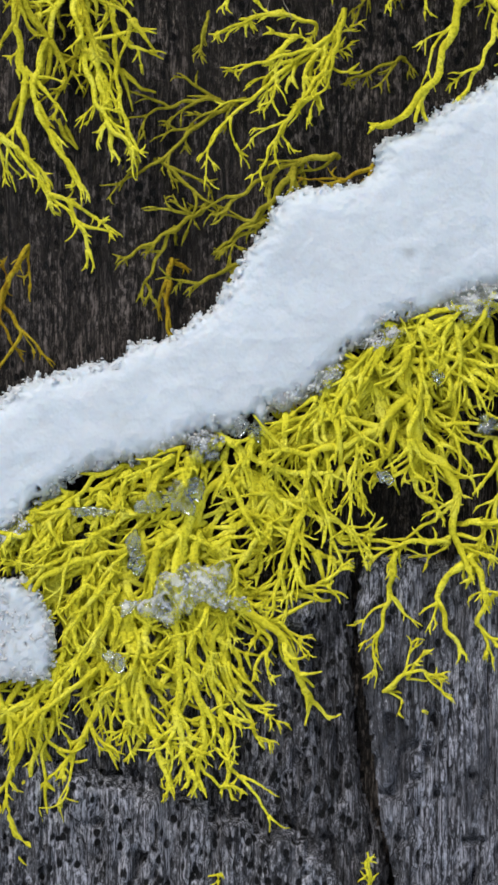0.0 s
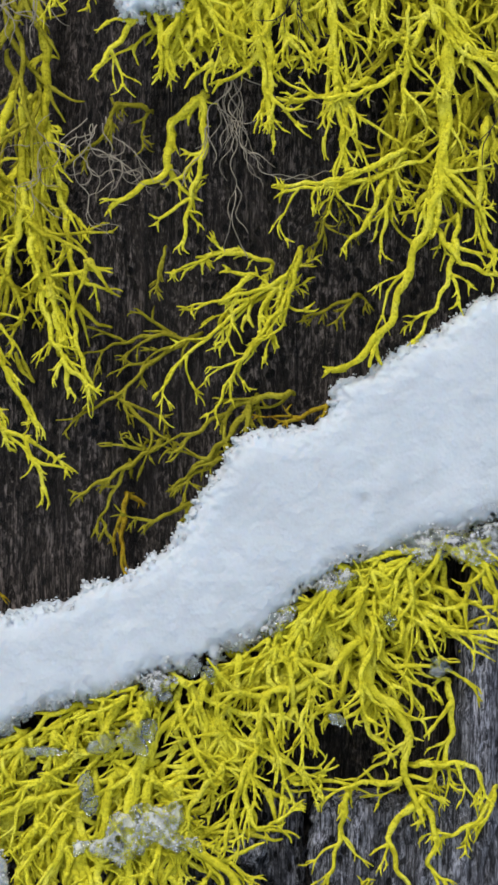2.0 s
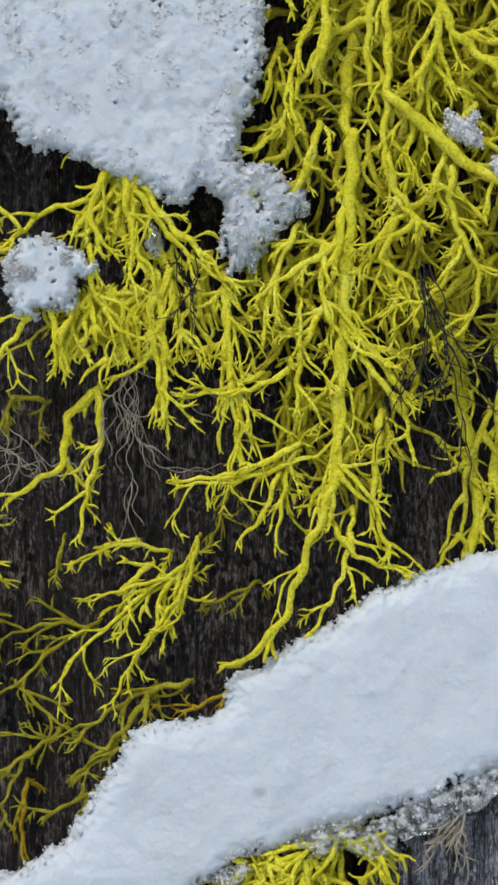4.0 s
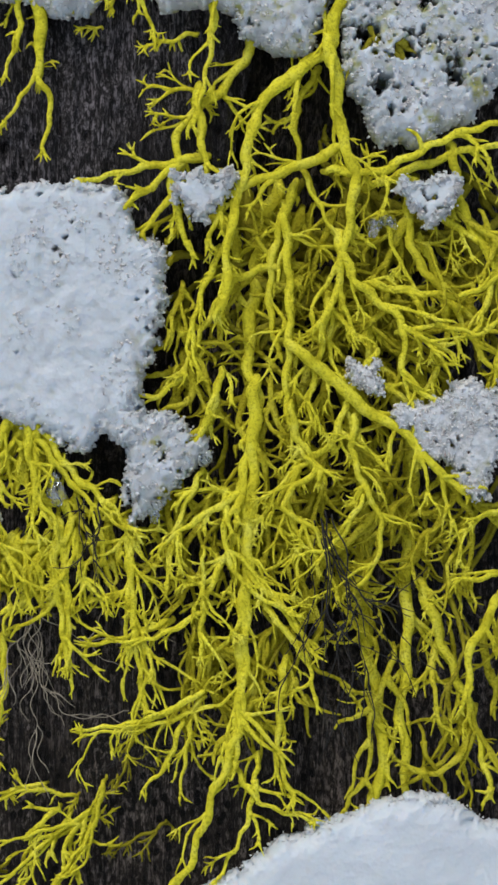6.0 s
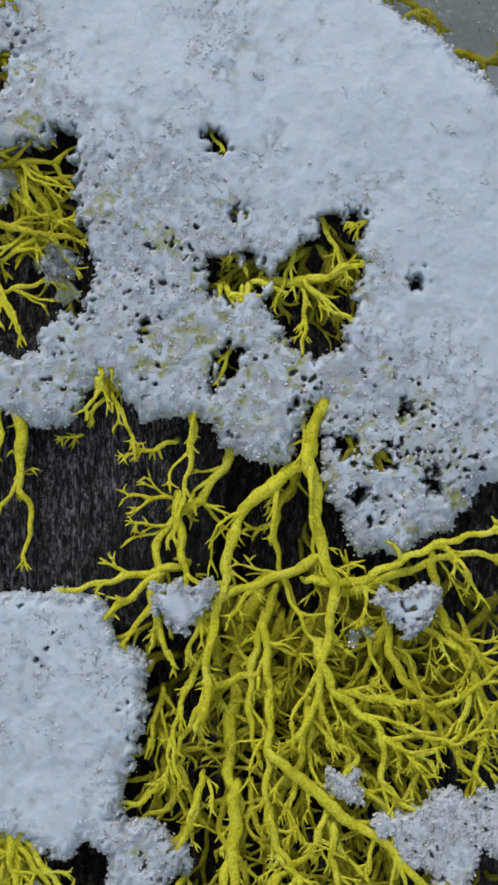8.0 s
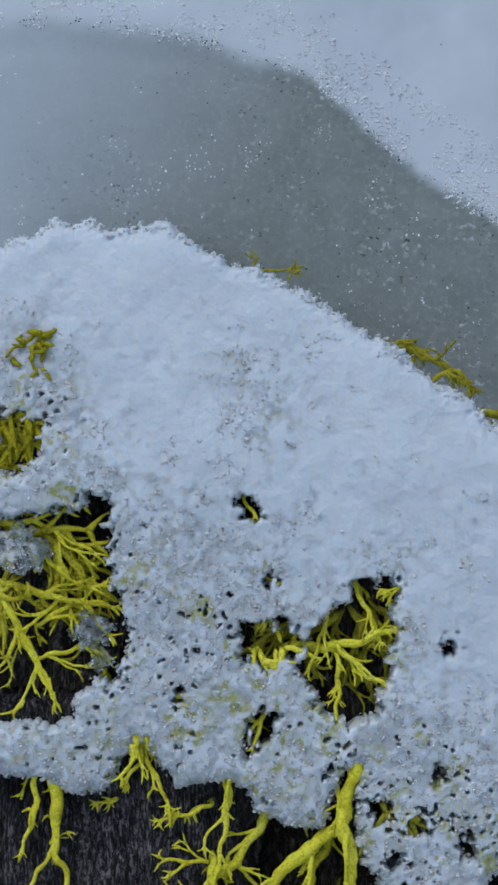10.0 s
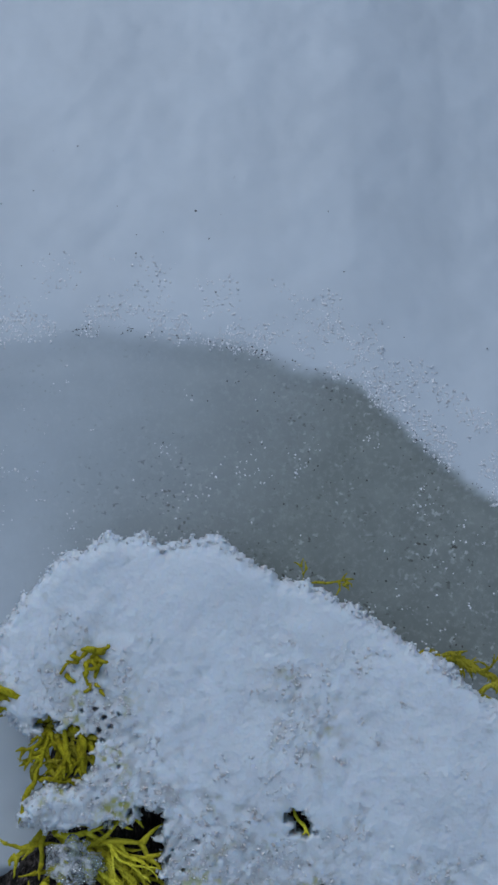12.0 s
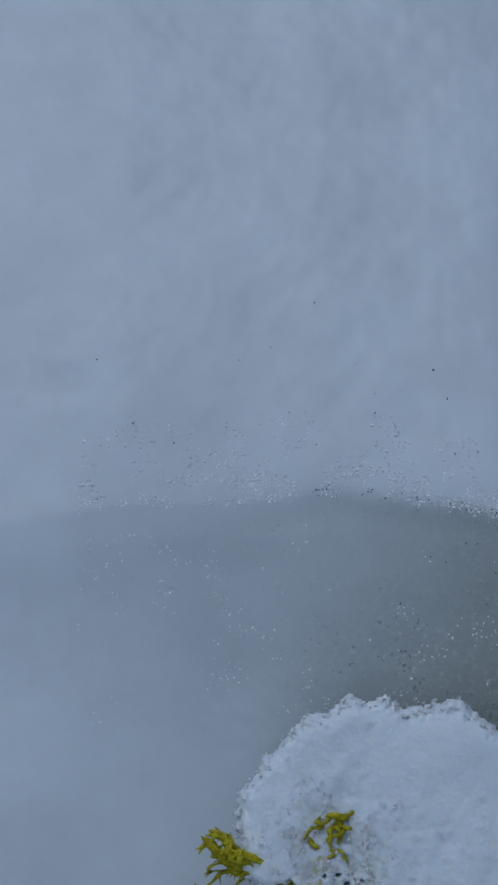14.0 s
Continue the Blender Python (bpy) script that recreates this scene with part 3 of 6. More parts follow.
def bank():
    """The snow bank behind the stump: a soft slope that ends in a lip, and under it a hollow of wet, dirty snow, its
    shade put into the colour.
    """
    xs = np.concatenate([np.arange(-140, -45, 4.0), np.arange(-45, 95, 0.75), np.arange(95, 220, 4.0)])
    zs = np.concatenate([np.arange(-10, 440, 6.0), np.arange(440, 640, 0.75), np.arange(640, 760, 4.0)])
    gx, gz = np.meshgrid(xs, zs)
    lip = np.interp(gx, LIP[:, 0], LIP[:, 1]) + 0.8 * cloud(gx * 0.25, gz * 0.25, 3, 3) + 0.35 * cloud(gx * 1.3, gz * 1.3, 4, 2)
    over = gz - lip
    left = np.clip((10 - gx) / 55, 0, 1)
    step = np.clip((over + 5.0) / 10.0, 0, 1) * np.clip(1 - 2.2 * left, 0, 1) + np.clip((over + 8) / 24, 0, 1) * np.clip(2.2 * left, 0, 1)
    step = step * step * (3 - 2 * step)
    slope = np.clip(over, 0, 400) * 0.26 + 0.002 * np.clip(over, 0, 400) ** 2
    under = np.clip(-over, 0, 400)
    toe, west = np.clip((520 - gz) / 85, 0, 1), np.clip((4 - gx) / 60, 0, 1)
    rise = 15 * toe * toe * (3 - 2 * toe) * west * west * (3 - 2 * west)
    y = 11.0 - 1.2 * step + slope - 0.02 * under + 0.10 * np.clip(under - 6, 0, 60) + 1.6 * np.clip(under - 80, 0, 130) - rise
    lumps = 0.8 * cloud(gx * 0.036 + gz * 0.027, gz * 0.036 - gx * 0.027, 8, 2) + 0.03 * cloud(gx * 0.11, gz * 0.11, 18, 2) + 0.1 * cloud(gx * 0.8, gz * 0.8, 9, 3) * np.clip(1.1 - over / 10, 0.015, 1)
    y = y + lumps
    ny, nx = gx.shape
    fid = np.arange(ny * nx).reshape(ny, nx)
    q = np.stack([fid[:-1, :-1], fid[:-1, 1:], fid[1:, 1:], fid[1:, :-1]], -1).reshape(-1, 4)
    verts = np.stack([gx, y, gz], -1).reshape(-1, 3)
    rim = np.concatenate([fid[0, :], fid[1:, -1], fid[-1, -2::-1], fid[-2:0:-1, 0]])
    edge = verts[rim]
    rings, walls, k, n0 = [], [], np.arange(len(rim)), len(verts)
    before = rim
    for wide, back, low in ((1.5, 90, 0.97), (2.4, 220, 0.8), (3.8, 420, 0.45), (6.0, 700, 0.1), (8.0, 950, -0.05)):
        ring = np.stack([40 + (edge[:, 0] - 40) * wide, edge[:, 1] + back, edge[:, 2] * low - 12], -1)
        ring[:, 2] += 8 * cloud(ring[:, 0] * 0.01, ring[:, 1] * 0.01, 12, 2)
        here = n0 + k
        walls.append(np.stack([before[k], here[k], here[(k + 1) % len(rim)], before[(k + 1) % len(rim)]], -1))
        rings.append(ring)
        before, n0 = here, n0 + len(rim)
    me = mesh_of("bank", np.concatenate([verts] + rings), [q] + walls)
    # greyer under the lip: wet snow, with the hollow's shade painted in
    soak_shade = np.clip(0.5 - over / (2.2 + 14 * left), 0, 1) * np.clip(1.15 - 1.1 * left, 0, 1) * np.clip((gz - 497 + 0.35 * gx + 8) / 16, 0.0, 1)
    soak_shade = soak_shade * np.clip(0.3 + (gx - HOLLOW[0] - 0.55 * over) / (HOLLOW[1] - HOLLOW[0]), 0.3, 1)
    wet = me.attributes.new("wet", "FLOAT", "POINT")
    wet.data.foreach_set("value", np.concatenate([soak_shade.ravel(), np.zeros(len(rim) * len(rings))]).astype(np.float32))
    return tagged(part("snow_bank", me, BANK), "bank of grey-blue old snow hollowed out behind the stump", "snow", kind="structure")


bank_ob = bank()


# ---- the dead trunk ----
def back_depth(x, z):
    """Depth of the trunk's rear wall: deep behind the snow ledge, nearer towards the top."""
    cave = 5.0 * np.clip((x - 16) / 12, 0, 1) * np.clip((z - 322) / 15, 0, 1) * np.clip((432 - z) / 12, 0, 1)
    hollow = 9.0 * np.clip((-11 - x) / 9, 0, 1) * np.clip((z - 316) / 14, 0, 1) * np.clip((374 - z) / 10, 0, 1)
    return cave + hollow + np.interp(z, [0, 200, 300, 340, 405, 432, 470, 500], [9.5, 10, 10, 10, 9, 4.5, 4.0, 7.5])


def fibres(x, z, seed):
    """Upright grain: ridges, checks and splinters."""
    w = x + 0.9 * cloud(z * 0.03, x * 0.05, seed, 2)
    return (0.55 * cloud(w * 0.35, z * 0.012, seed + 1, 3) + 0.3 * cloud(w * 1.3, z * 0.05, seed + 2, 2)
            - 0.9 * np.clip(0.32 - noise2(w * 0.28, z * 0.016, seed + 3), 0, 1) / 0.32)


def trunk():
    root = thing("tree_trunk", "dead weathered grey tree stump, broken open, standing in snow", "tree stump", kind="structure")
    a = np.concatenate([np.linspace(-1.05, 1.05, 300), np.linspace(1.1, 2 * math.pi - 1.1, 40)])
    zs = np.arange(-20, 500, 2.0)
    ga, gz = np.meshgrid(a, zs)
    west, east = np.interp(gz, [0, 330, 400, 438, 452, 461, 500], [-115, -105, -70, -28, -20, -10, -9]), np.interp(gz, [0, 330, 500], [150, 140, 100])
    half, mid = (east - west) / 2, (east + west) / 2
    s, c = np.sin(ga), np.cos(ga)
    x = mid + half * np.sign(s) * np.abs(s) ** 0.8
    deep = 70.0
    y = back_depth(x, gz) + deep - deep * np.sign(c) * np.abs(c) ** 0.25
    facing = np.clip(c * 2, 0, 1)
    y = y - facing * 2.2 * fibres(x, gz, 31) - facing * 0.8 * cloud(x * 0.5, gz * 0.2, 36, 2) - facing * 1.6 * cloud(x * 0.05, gz * 0.03, 35, 2)
    top = np.interp(x, TOP[:, 0], TOP[:, 1]) - 3.0
    z = np.where(gz > top - 40, top - 40 + 40 * (1 - np.exp(-(gz - top + 40) / 40)), gz)
    ny, nx = gz.shape
    fid = np.arange(ny * nx).reshape(ny, nx)
    nxt = np.roll(fid, -1, 1)
    q = np.stack([fid[:-1], nxt[:-1], nxt[1:], fid[1:]], -1).reshape(-1, 4)
    verts = np.stack([x, y, z], -1).reshape(-1, 3)
    hub = np.array([[mid[-1, 0], deep, z[-1].mean()]])
    cap = np.stack([fid[-1], nxt[-1], np.full(nx, len(verts))], -1)
    part("rear_wood", mesh_of("rear_wood", np.concatenate([verts, hub]), [q, cap]), DARKWOOD, root, "dark damp upright-grained wood")
    # the front wood, broken off along the ledge and split into blocks

    def face(x, z):
        d = 1.5 * fibres(x, z, 61) + 0.4 * cloud(x * 1.3, z * 0.12, 64, 2) + 0.9 * cloud(x * 0.9, z * 0.35, 66, 2) + 0.8 * cloud(x * 0.08, z * 0.06, 67, 2)
        holes = cloud(x * 0.75, z * 0.45, 69, 1)
        d = d - 2.2 * np.clip((holes - 0.55) / 0.2, 0, 1) * np.clip(0.5 + 1.5 * cloud(x * 0.05, z * 0.05, 70, 2), 0, 1)
        above = z - np.interp(x, BREAK[:, 0], BREAK[:, 1])
        d = d - 2.2 * ((above > 0) & (x > -6) & (x < 15)) * np.clip(1 - above / 9, 0, 1)
        for ax, az, bx, bz, wide, deep in CHECKS:
            k = np.clip((az - z) / (az - bz), 0, 1)
            away = np.abs(x - (ax + (bx - ax) * k) - 0.25 * cloud(z * 0.3, x * 0, 77, 2))
            d = d - deep * ((z < az) & (z > bz)) * np.clip(1 - away / wide, 0, 1)
        return d

    for name, outline, near, seed, wood, label in BLOCKS:
        me = solid(name, outline, near, near + 2.6, 30, 2.2 if near > 0 else 1.0, 0.42, 0.5, face, seed=seed, stretch=2.2)
        part(name, me, wood, root, label)
    return root


TOP = np.array([(-22.2, 470.5), (-10.2, 489.9), (-5.7, 497.2), (2.5, 503.3), (10.7, 504.5), (23.0, 503.6), (32.3, 498.3), (40.5, 494.9), (51.9, 487.4), (61.7, 479.9), (70.0, 473.6), (87.8, 457.0)])
CHECKS = [
    (*(11.8, 216.5), *(13.2, 198.8), 0.5, 1.6),
    (*(4.3, 200.4), *(6.0, 194.0), 0.4, 1.2),
    (*(20.9, 218.1), *(22.3, 205.2), 0.45, 1.6),
    (*(17.6, 211.7), *(20.0, 186.9), 0.4, 1.0),
    (*(33.9, 220.5), *(35.3, 187.5), 0.4, 1.3),
    (*(25.7, 228.6), *(26.9, 192.4), 0.35, 0.8),
    (*(-26.7, 202.0), *(-21.0, 184.3), 0.5, 1.3),
    (*(-3.7, 194.8), *(-1.3, 186.9), 0.45, 1.5),
    (*(30.7, 232.6), *(31.5, 213.3), 0.35, 0.9),
]
BREAK = np.array([(-6.0, 196.0), (-4.5, 194.9), (-3.3, 196.1), (-0.9, 196.5), (1.1, 194.3), (3.1, 193.3), (4.7, 195.1), (7.1, 193.3), (9.6, 191.3), (12.0, 188.5), (13.6, 184.5)])
BLOCKS = [
    ("left_block", [(-91.9, 240.7), (-19.4, 238.2), (-1.7, 230.2), (3.1, 226.6), (7.2, 226.2), (8.0, 229.4), (8.5, 225.4), (9.2, 213.3), (11.8, 200.4), (15.1, 192.4), (16.4, 186.9), (19.2, 160.1), (24, 152), (-60, 150)], 3.0, 21, PITWOOD, "dark grey split wood full of round pores"),
    ("inner_block", [(8.4, 232.6), (10.8, 235.2), (13.8, 234.9), (14.8, 231.8), (14.6, 216.5), (16.0, 200.4), (18.4, 194.0), (20.0, 186.9), (22.5, 160.1), (20, 152), (9, 152), (9.6, 160.1), (9.6, 200.4), (8.4, 220.5)], 4.6, 22, PITWOOD, "sunken strip of dark grey wood"),
    ("right_block", [(15.5, 226.6), (16.0, 230.2), (17.2, 233.0), (22.5, 233.8), (28.1, 232.4), (32.9, 233.8), (35.5, 235.8), (37.7, 258.5), (39.3, 266.6), (48.9, 271.3), (58.0, 276.2), (79.7, 285.1), (95.9, 285.1), (110, 150), (24, 152), (22.5, 160.1), (21.0, 186.9), (19.2, 197.2), (17.8, 208.5), (16.4, 218.1)], 1.2, 23, GREYWOOD, "silver-grey split wood with long checks"),
    ("splinter", [(-4.5, 194.9), (-3.3, 196.1), (-0.9, 196.5), (1.1, 194.3), (3.1, 193.3), (4.7, 195.1), (7.1, 193.3), (9.6, 191.3), (12.0, 188.5), (13.6, 184.5), (16.0, 172.5), (-3.3, 172.5), (-3.9, 187.7)], -0.4, 24, PALEWOOD, "pale broken wood edge with a jagged rim"),
    ("broken_layer", [(-60, 214), (-45, 209), (-33, 205.5), (-24, 203.2), (-16, 201.2), (-11, 200.2), (-8.2, 199.2), (-6.4, 198.4), (-4.6, 197.0), (-4.2, 194.0), (-3.4, 190.0), (-2.0, 184.0), (0, 160), (-60, 160)], 0.4, 25, PALEWOOD, "pale grey weathered wood layer with pores"),
    ("upper_block", [(-14, 436), (34, 436), (36, 420), (33, 404), (28, 392), (-12, 392), (-16, 410)], 2.4, 27, DARKGRAIN, "dark fibrous upright-grained wood with pale flecks"),
    ("knob", [(5.2, 225.4), (5.6, 227.2), (7.2, 228.0), (9.0, 227.4), (9.4, 225.8), (8.2, 224.2), (6.4, 223.8)], 0.2, 26, PALEWOOD, "small pale rounded wood knob"),
]
trunk_ob = trunk()


# ---- snow lying on the trunk ----
def snow_relief(seed, size=0.35, thaw=None):
    def relief(x, z):
        clumps = 0.5 + (0.6 * thaw(x, z) if thaw else 0)
        return size * (1.5 * cloud(x * 0.09, z * 0.09, seed, 2) + clumps * cloud(x * 0.45, z * 0.45, seed + 3, 2) + (0.2 + 0.4 * (clumps - 0.5)) * cloud(x * 1.25, z * 1.25, seed + 5, 2))
    return relief


def snow_patch(outline, label, front, middle, back, edge, seed, rough=0.8, step=0.3, eat=None, grains=1200, size=0.35, material=None, thaw=None, melting=0):
    """One lump of snow; grains: loose ones along its rim, melting: clear ones where it thaws."""
    root = thing("snow_patch", label, "snow", group="snow on the trunk")
    me = solid("snow", outline, front, middle, back, edge, step, rough, snow_relief(seed, size, thaw), eat, seed, 1.0, thaw)
    part("snow", me, material or SNOW, root)
    rng = np.random.default_rng(seed)

    def ahead(v):
        return v[:, 1] < (middle(v[:, 0], v[:, 2]) if callable(middle) else middle) + 0.8

    def rimmed(v):
        reach = inside_depth(v[:, 0], v[:, 2], outline)
        if eat:
            reach = np.minimum(reach, eat(v[:, 0], v[:, 2]))
        return (reach < 1.0) & ahead(v)

    where = on_surface(me, int(0.75 * grains), seed, rimmed)
    where = where + rng.normal(0, 0.16, where.shape) * np.array([1, 0.6, 1])
    sizes = rng.uniform(0.07, 0.2, len(where)) * np.where(rng.random(len(where)) < 0.3, 1.7, 1.0)
    ob = part("rim_grain", crumbs("rim_grain", where, sizes, seed), material or SNOW, root)
    tagged(ob, "loose rounded snow grains", kind="stuff")
    if melting:
        worn = lambda v: ahead(v) & (thaw(v[:, 0], v[:, 2]) > 0.15 + 0.7 * noise2(v[:, 0] * 0.4, v[:, 2] * 0.4, seed))
        where = on_surface(me, int(0.3 * melting), seed + 1, worn)
        ob = part("melt_grain", crumbs("melt_grain", where + rng.normal(0, 0.1, where.shape), rng.uniform(0.08, 0.22, len(where)), seed + 1), CLEARGRAIN, root)
        tagged(ob, "glassy melting snow grains", kind="stuff")
        where = on_surface(me, int(0.6 * melting), seed + 2, worn)
        ob = part("white_grain", crumbs("white_grain", where + rng.normal(0, 0.1, where.shape), rng.uniform(0.1, 0.3, len(where)), seed + 2), WHITEGRAIN, root)
        tagged(ob, "white rounded snow grains", kind="stuff")
    return root


def porous(seed, closed, gate=None, size=1.0):
    """Melt pits: holes where a noise runs high; closed: how far the snow holds together (0 to 1), gate(x, z): 1 where it is porous."""
    def eat(x, z):
        u, w = size * (0.82 * x + 0.57 * z), size * (0.82 * z - 0.57 * x)
        field = 0.5 * cloud(u * 0.2, w * 0.2, seed, 2) + 0.45 * cloud(u * 1.7, w * 1.7, seed + 4, 1) + 0.45 * cloud(x * size * 1.3, z * size * 1.3, seed + 5, 1)
        g = gate(x, z) if gate else 1.0
        return (closed + 0.1 + 1.2 * (1 - g) - field) * 30
    return eat


LEDGE_LOW = [(71.3, 286.2), (57.7, 279.4), (53.6, 277.5), (47.9, 275.1), (43.1, 273.7), (35.3, 271.1), (28.7, 268.9), (25.5, 267.1), (22.3, 267.3), (19.9, 266.2), (16.7, 263.8), (14.3, 262.2), (11.1, 259.0), (8.7, 256.2), (6.3, 255.3), (3.1, 254.5), (1.5, 252.6), (-1.7, 251.3), (-5.7, 251.1), (-9.7, 249.1), (-12.9, 247.8), (-19.3, 246.7), (-23.3, 245.5), (-27.3, 243.0), (-30.5, 240.3), (-33.7, 236.7), (-35.3, 234.3), (-47.3, 230.3)]
LEDGE = [(-55.3, 246.3), (-44.9, 251.9), (-35.3, 255.8), (-32.9, 257.5), (-30.5, 259.6), (-27.3, 259.0), (-23.3, 260.7), (-19.3, 261.1), (-16.9, 263.9), (-11.3, 265.0), (-8.1, 267.1), (-4.5, 269.9), (-1.7, 274.3), (-0.1, 277.5), (2.3, 280.3), (4.7, 284.7), (7.9, 286.3), (12.7, 286.5), (15.9, 287.0), (17.9, 289.5), (19.1, 293.1), (22.3, 294.2), (26.3, 296.7), (31.1, 299.1), (34.3, 301.5), (38.3, 304.7), (43.1, 306.3), (51.2, 309.6), (57.8, 311.6), (58.6, 311.3), (65.1, 309.7), (71.6, 306.0), (81.1, 301.1), *LEDGE_LOW]
LOWER = np.array(LEDGE_LOW)[::-1]


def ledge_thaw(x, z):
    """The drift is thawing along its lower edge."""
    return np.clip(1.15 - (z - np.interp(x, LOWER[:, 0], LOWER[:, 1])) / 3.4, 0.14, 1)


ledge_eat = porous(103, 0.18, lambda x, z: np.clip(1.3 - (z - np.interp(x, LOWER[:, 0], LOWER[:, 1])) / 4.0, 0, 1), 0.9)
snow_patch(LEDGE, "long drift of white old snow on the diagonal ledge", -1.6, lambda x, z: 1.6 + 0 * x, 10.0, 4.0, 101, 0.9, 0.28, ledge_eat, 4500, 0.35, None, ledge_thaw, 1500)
SIDE = [(-44.9, 230.3), (-38.5, 231.1), (-32.1, 230.5), (-29.3, 227.9), (-27.7, 223.9), (-27.3, 219.9), (-28.5, 216.7), (-32.1, 215.9), (-37.7, 216.7), (-44.9, 217.5)]
snow_patch(SIDE, "small grainy snow clump lodged in yellow lichen", -2.4, -0.5, 1.5, 2.5, 111, 0.9, 0.24, porous(113, 0.78), 900, 0.35, None, lambda x, z: 0.45 + 0 * x, 500)
SMALL = [(-13.4, 352.1), (-11.0, 354.9), (-7.4, 355.7), (-4.2, 354.5), (-1.8, 352.9), (-0.6, 350.9), (-3.0, 348.9), (-4.2, 346.1), (-7.4, 344.9), (-10.2, 344.1), (-12.2, 344.1), (-13.0, 348.1)]
snow_patch(SMALL, "small grainy snow clump on drooping yellow lichen", -2.2, 0.0, 1.5, 2.2, 121, 1.3, 0.24, porous(123, 0.5), 900, 0.35, None, lambda x, z: 0.34 + 0 * x, 700)


SHELF = [(-29.3, 404.8), (-21.3, 380.6), (-13.2, 373.7), (-11.6, 369.3), (-8.4, 368.4), (-1.1, 366.4), (6.1, 362.8), (11.8, 359.9), (13.8, 363.4), (17.4, 361.1), (16.9, 355.3), (18.9, 350.9), (21.8, 351.7), (24.2, 355.3), (26.6, 357.3), (29.4, 359.3), (28.7, 363.2), (23.4, 365.1), (19.0, 367.0), (19.8, 370.6), (21.7, 373.8), (22.5, 378.7), (23.7, 384.3), (22.7, 389.0), (19.3, 391.6), (18.1, 394.8), (16.3, 397.8), (9.1, 398.7), (5.9, 398.9), (1.0, 398.2), (-11.1, 396.5), (-27.2, 390.1)]


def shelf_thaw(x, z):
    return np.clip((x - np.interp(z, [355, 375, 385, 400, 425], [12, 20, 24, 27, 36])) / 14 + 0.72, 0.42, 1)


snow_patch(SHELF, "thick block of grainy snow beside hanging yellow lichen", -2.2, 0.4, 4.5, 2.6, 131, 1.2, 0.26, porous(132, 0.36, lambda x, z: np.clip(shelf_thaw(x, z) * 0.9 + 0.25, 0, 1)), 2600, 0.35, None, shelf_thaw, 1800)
DAB = [(24.5, 399.2), (27.6, 400.0), (30.0, 398.4), (32.8, 400.8), (33.2, 399.1), (32.0, 396.3), (30.0, 394.7), (29.2, 392.7), (26.8, 394.7), (24.8, 396.4)]
snow_patch(DAB, "dab of granular snow caught on lichen stems", -3.4, -2.2, -1.2, 1.2, 141, 1.1, 0.22, porous(142, 0.5), 1000, 0.35, None, lambda x, z: 0.3 + 0 * x, 500)
DAB2 = [(56.2, 399.9), (59.0, 398.2), (63.0, 399.0), (65.8, 399.4), (65.0, 396.6), (62.6, 394.2), (60.6, 392.2), (58.6, 394.6), (56.6, 397.0)]
snow_patch(DAB2, "dab of granular snow caught on lichen stems", -3.2, -2.0, -1.0, 1.2, 151, 1.1, 0.22, porous(152, 0.5), 1000, 0.35, None, lambda x, z: 0.3 + 0 * x, 500)
CLOT = [(54.0, 366.9), (58.9, 366.4), (62.1, 368.0), (65.3, 370.0), (69.3, 369.6), (77.4, 370.4), (82.2, 365.5), (78.1, 359.1), (71.7, 361.6), (69.3, 357.5), (68.5, 353.5), (65.2, 354.3), (63.6, 358.4), (59.6, 360.0), (57.2, 363.2)]
snow_patch(CLOT, "half-melted icy snow clot on lichen branches", -3.0, -1.6, -0.4, 1.6, 161, 1.3, 0.22, porous(162, 0.4), 1500, 0.4, CRUST, lambda x, z: 0.7 + 0 * x, 1800)
CLOT2 = [(49.2, 373.3), (51.6, 372.5), (53.7, 373.7), (53.2, 371.3), (54.4, 368.1), (51.6, 368.5), (49.6, 370.5)]
snow_patch(CLOT2, "bit of glassy melting snow on a lichen stem", -2.6, -1.8, -1.0, 1.0, 171, 0.5, 0.24, porous(172, 0.2), 300, 0.3, CRUST, lambda x, z: 0.7 + 0 * x, 300)
CAP = [(-10.3, 480.1), (-10.6, 486.6), (-10.2, 491.5), (-8.2, 494.0), (-5.7, 497.2), (-2.4, 500.7), (2.5, 503.2), (4.6, 504.5), (4.7, 504.3), (6.0, 505.9), (8.4, 504.7), (11.3, 505.0), (14.2, 503.1), (18.3, 504.1), (22.4, 504.5), (27.3, 501.2), (32.3, 498.7), (35.5, 497.7), (40.5, 495.1), (47.0, 491.0), (51.9, 487.6), (55.2, 485.9), (58.4, 483.4), (61.7, 480.1), (65.0, 478.8), (70.0, 473.6), (79.7, 466.1), (85.3, 462.2), (87.4, 428.2), (79.2, 416.9), (71.2, 413.8), (69.0, 410.5), (66.9, 407.7), (63.7, 406.5), (60.0, 403.3), (56.4, 404.6), (53.2, 404.2), (51.6, 409.5), (49.3, 411.5), (48.6, 418.4), (49.0, 426.1), (46.5, 423.7), (44.0, 417.3), (38.7, 417.5), (34.7, 419.8), (32.7, 423.0), (28.3, 423.7), (23.4, 423.0), (20.6, 426.4), (17.4, 429.7), (15.0, 426.9), (12.1, 422.4), (7.2, 423.1), (4.8, 424.8), (-0.0, 425.0), (-4.9, 426.7), (-4.8, 433.1), (2.5, 433.1), (5.0, 440.3), (5.2, 460.7), (-2.0, 462.2), (-7.0, 463.0), (-7.4, 466.6), (-3.0, 469.2), (1.0, 469.0), (-3.6, 474.4)]
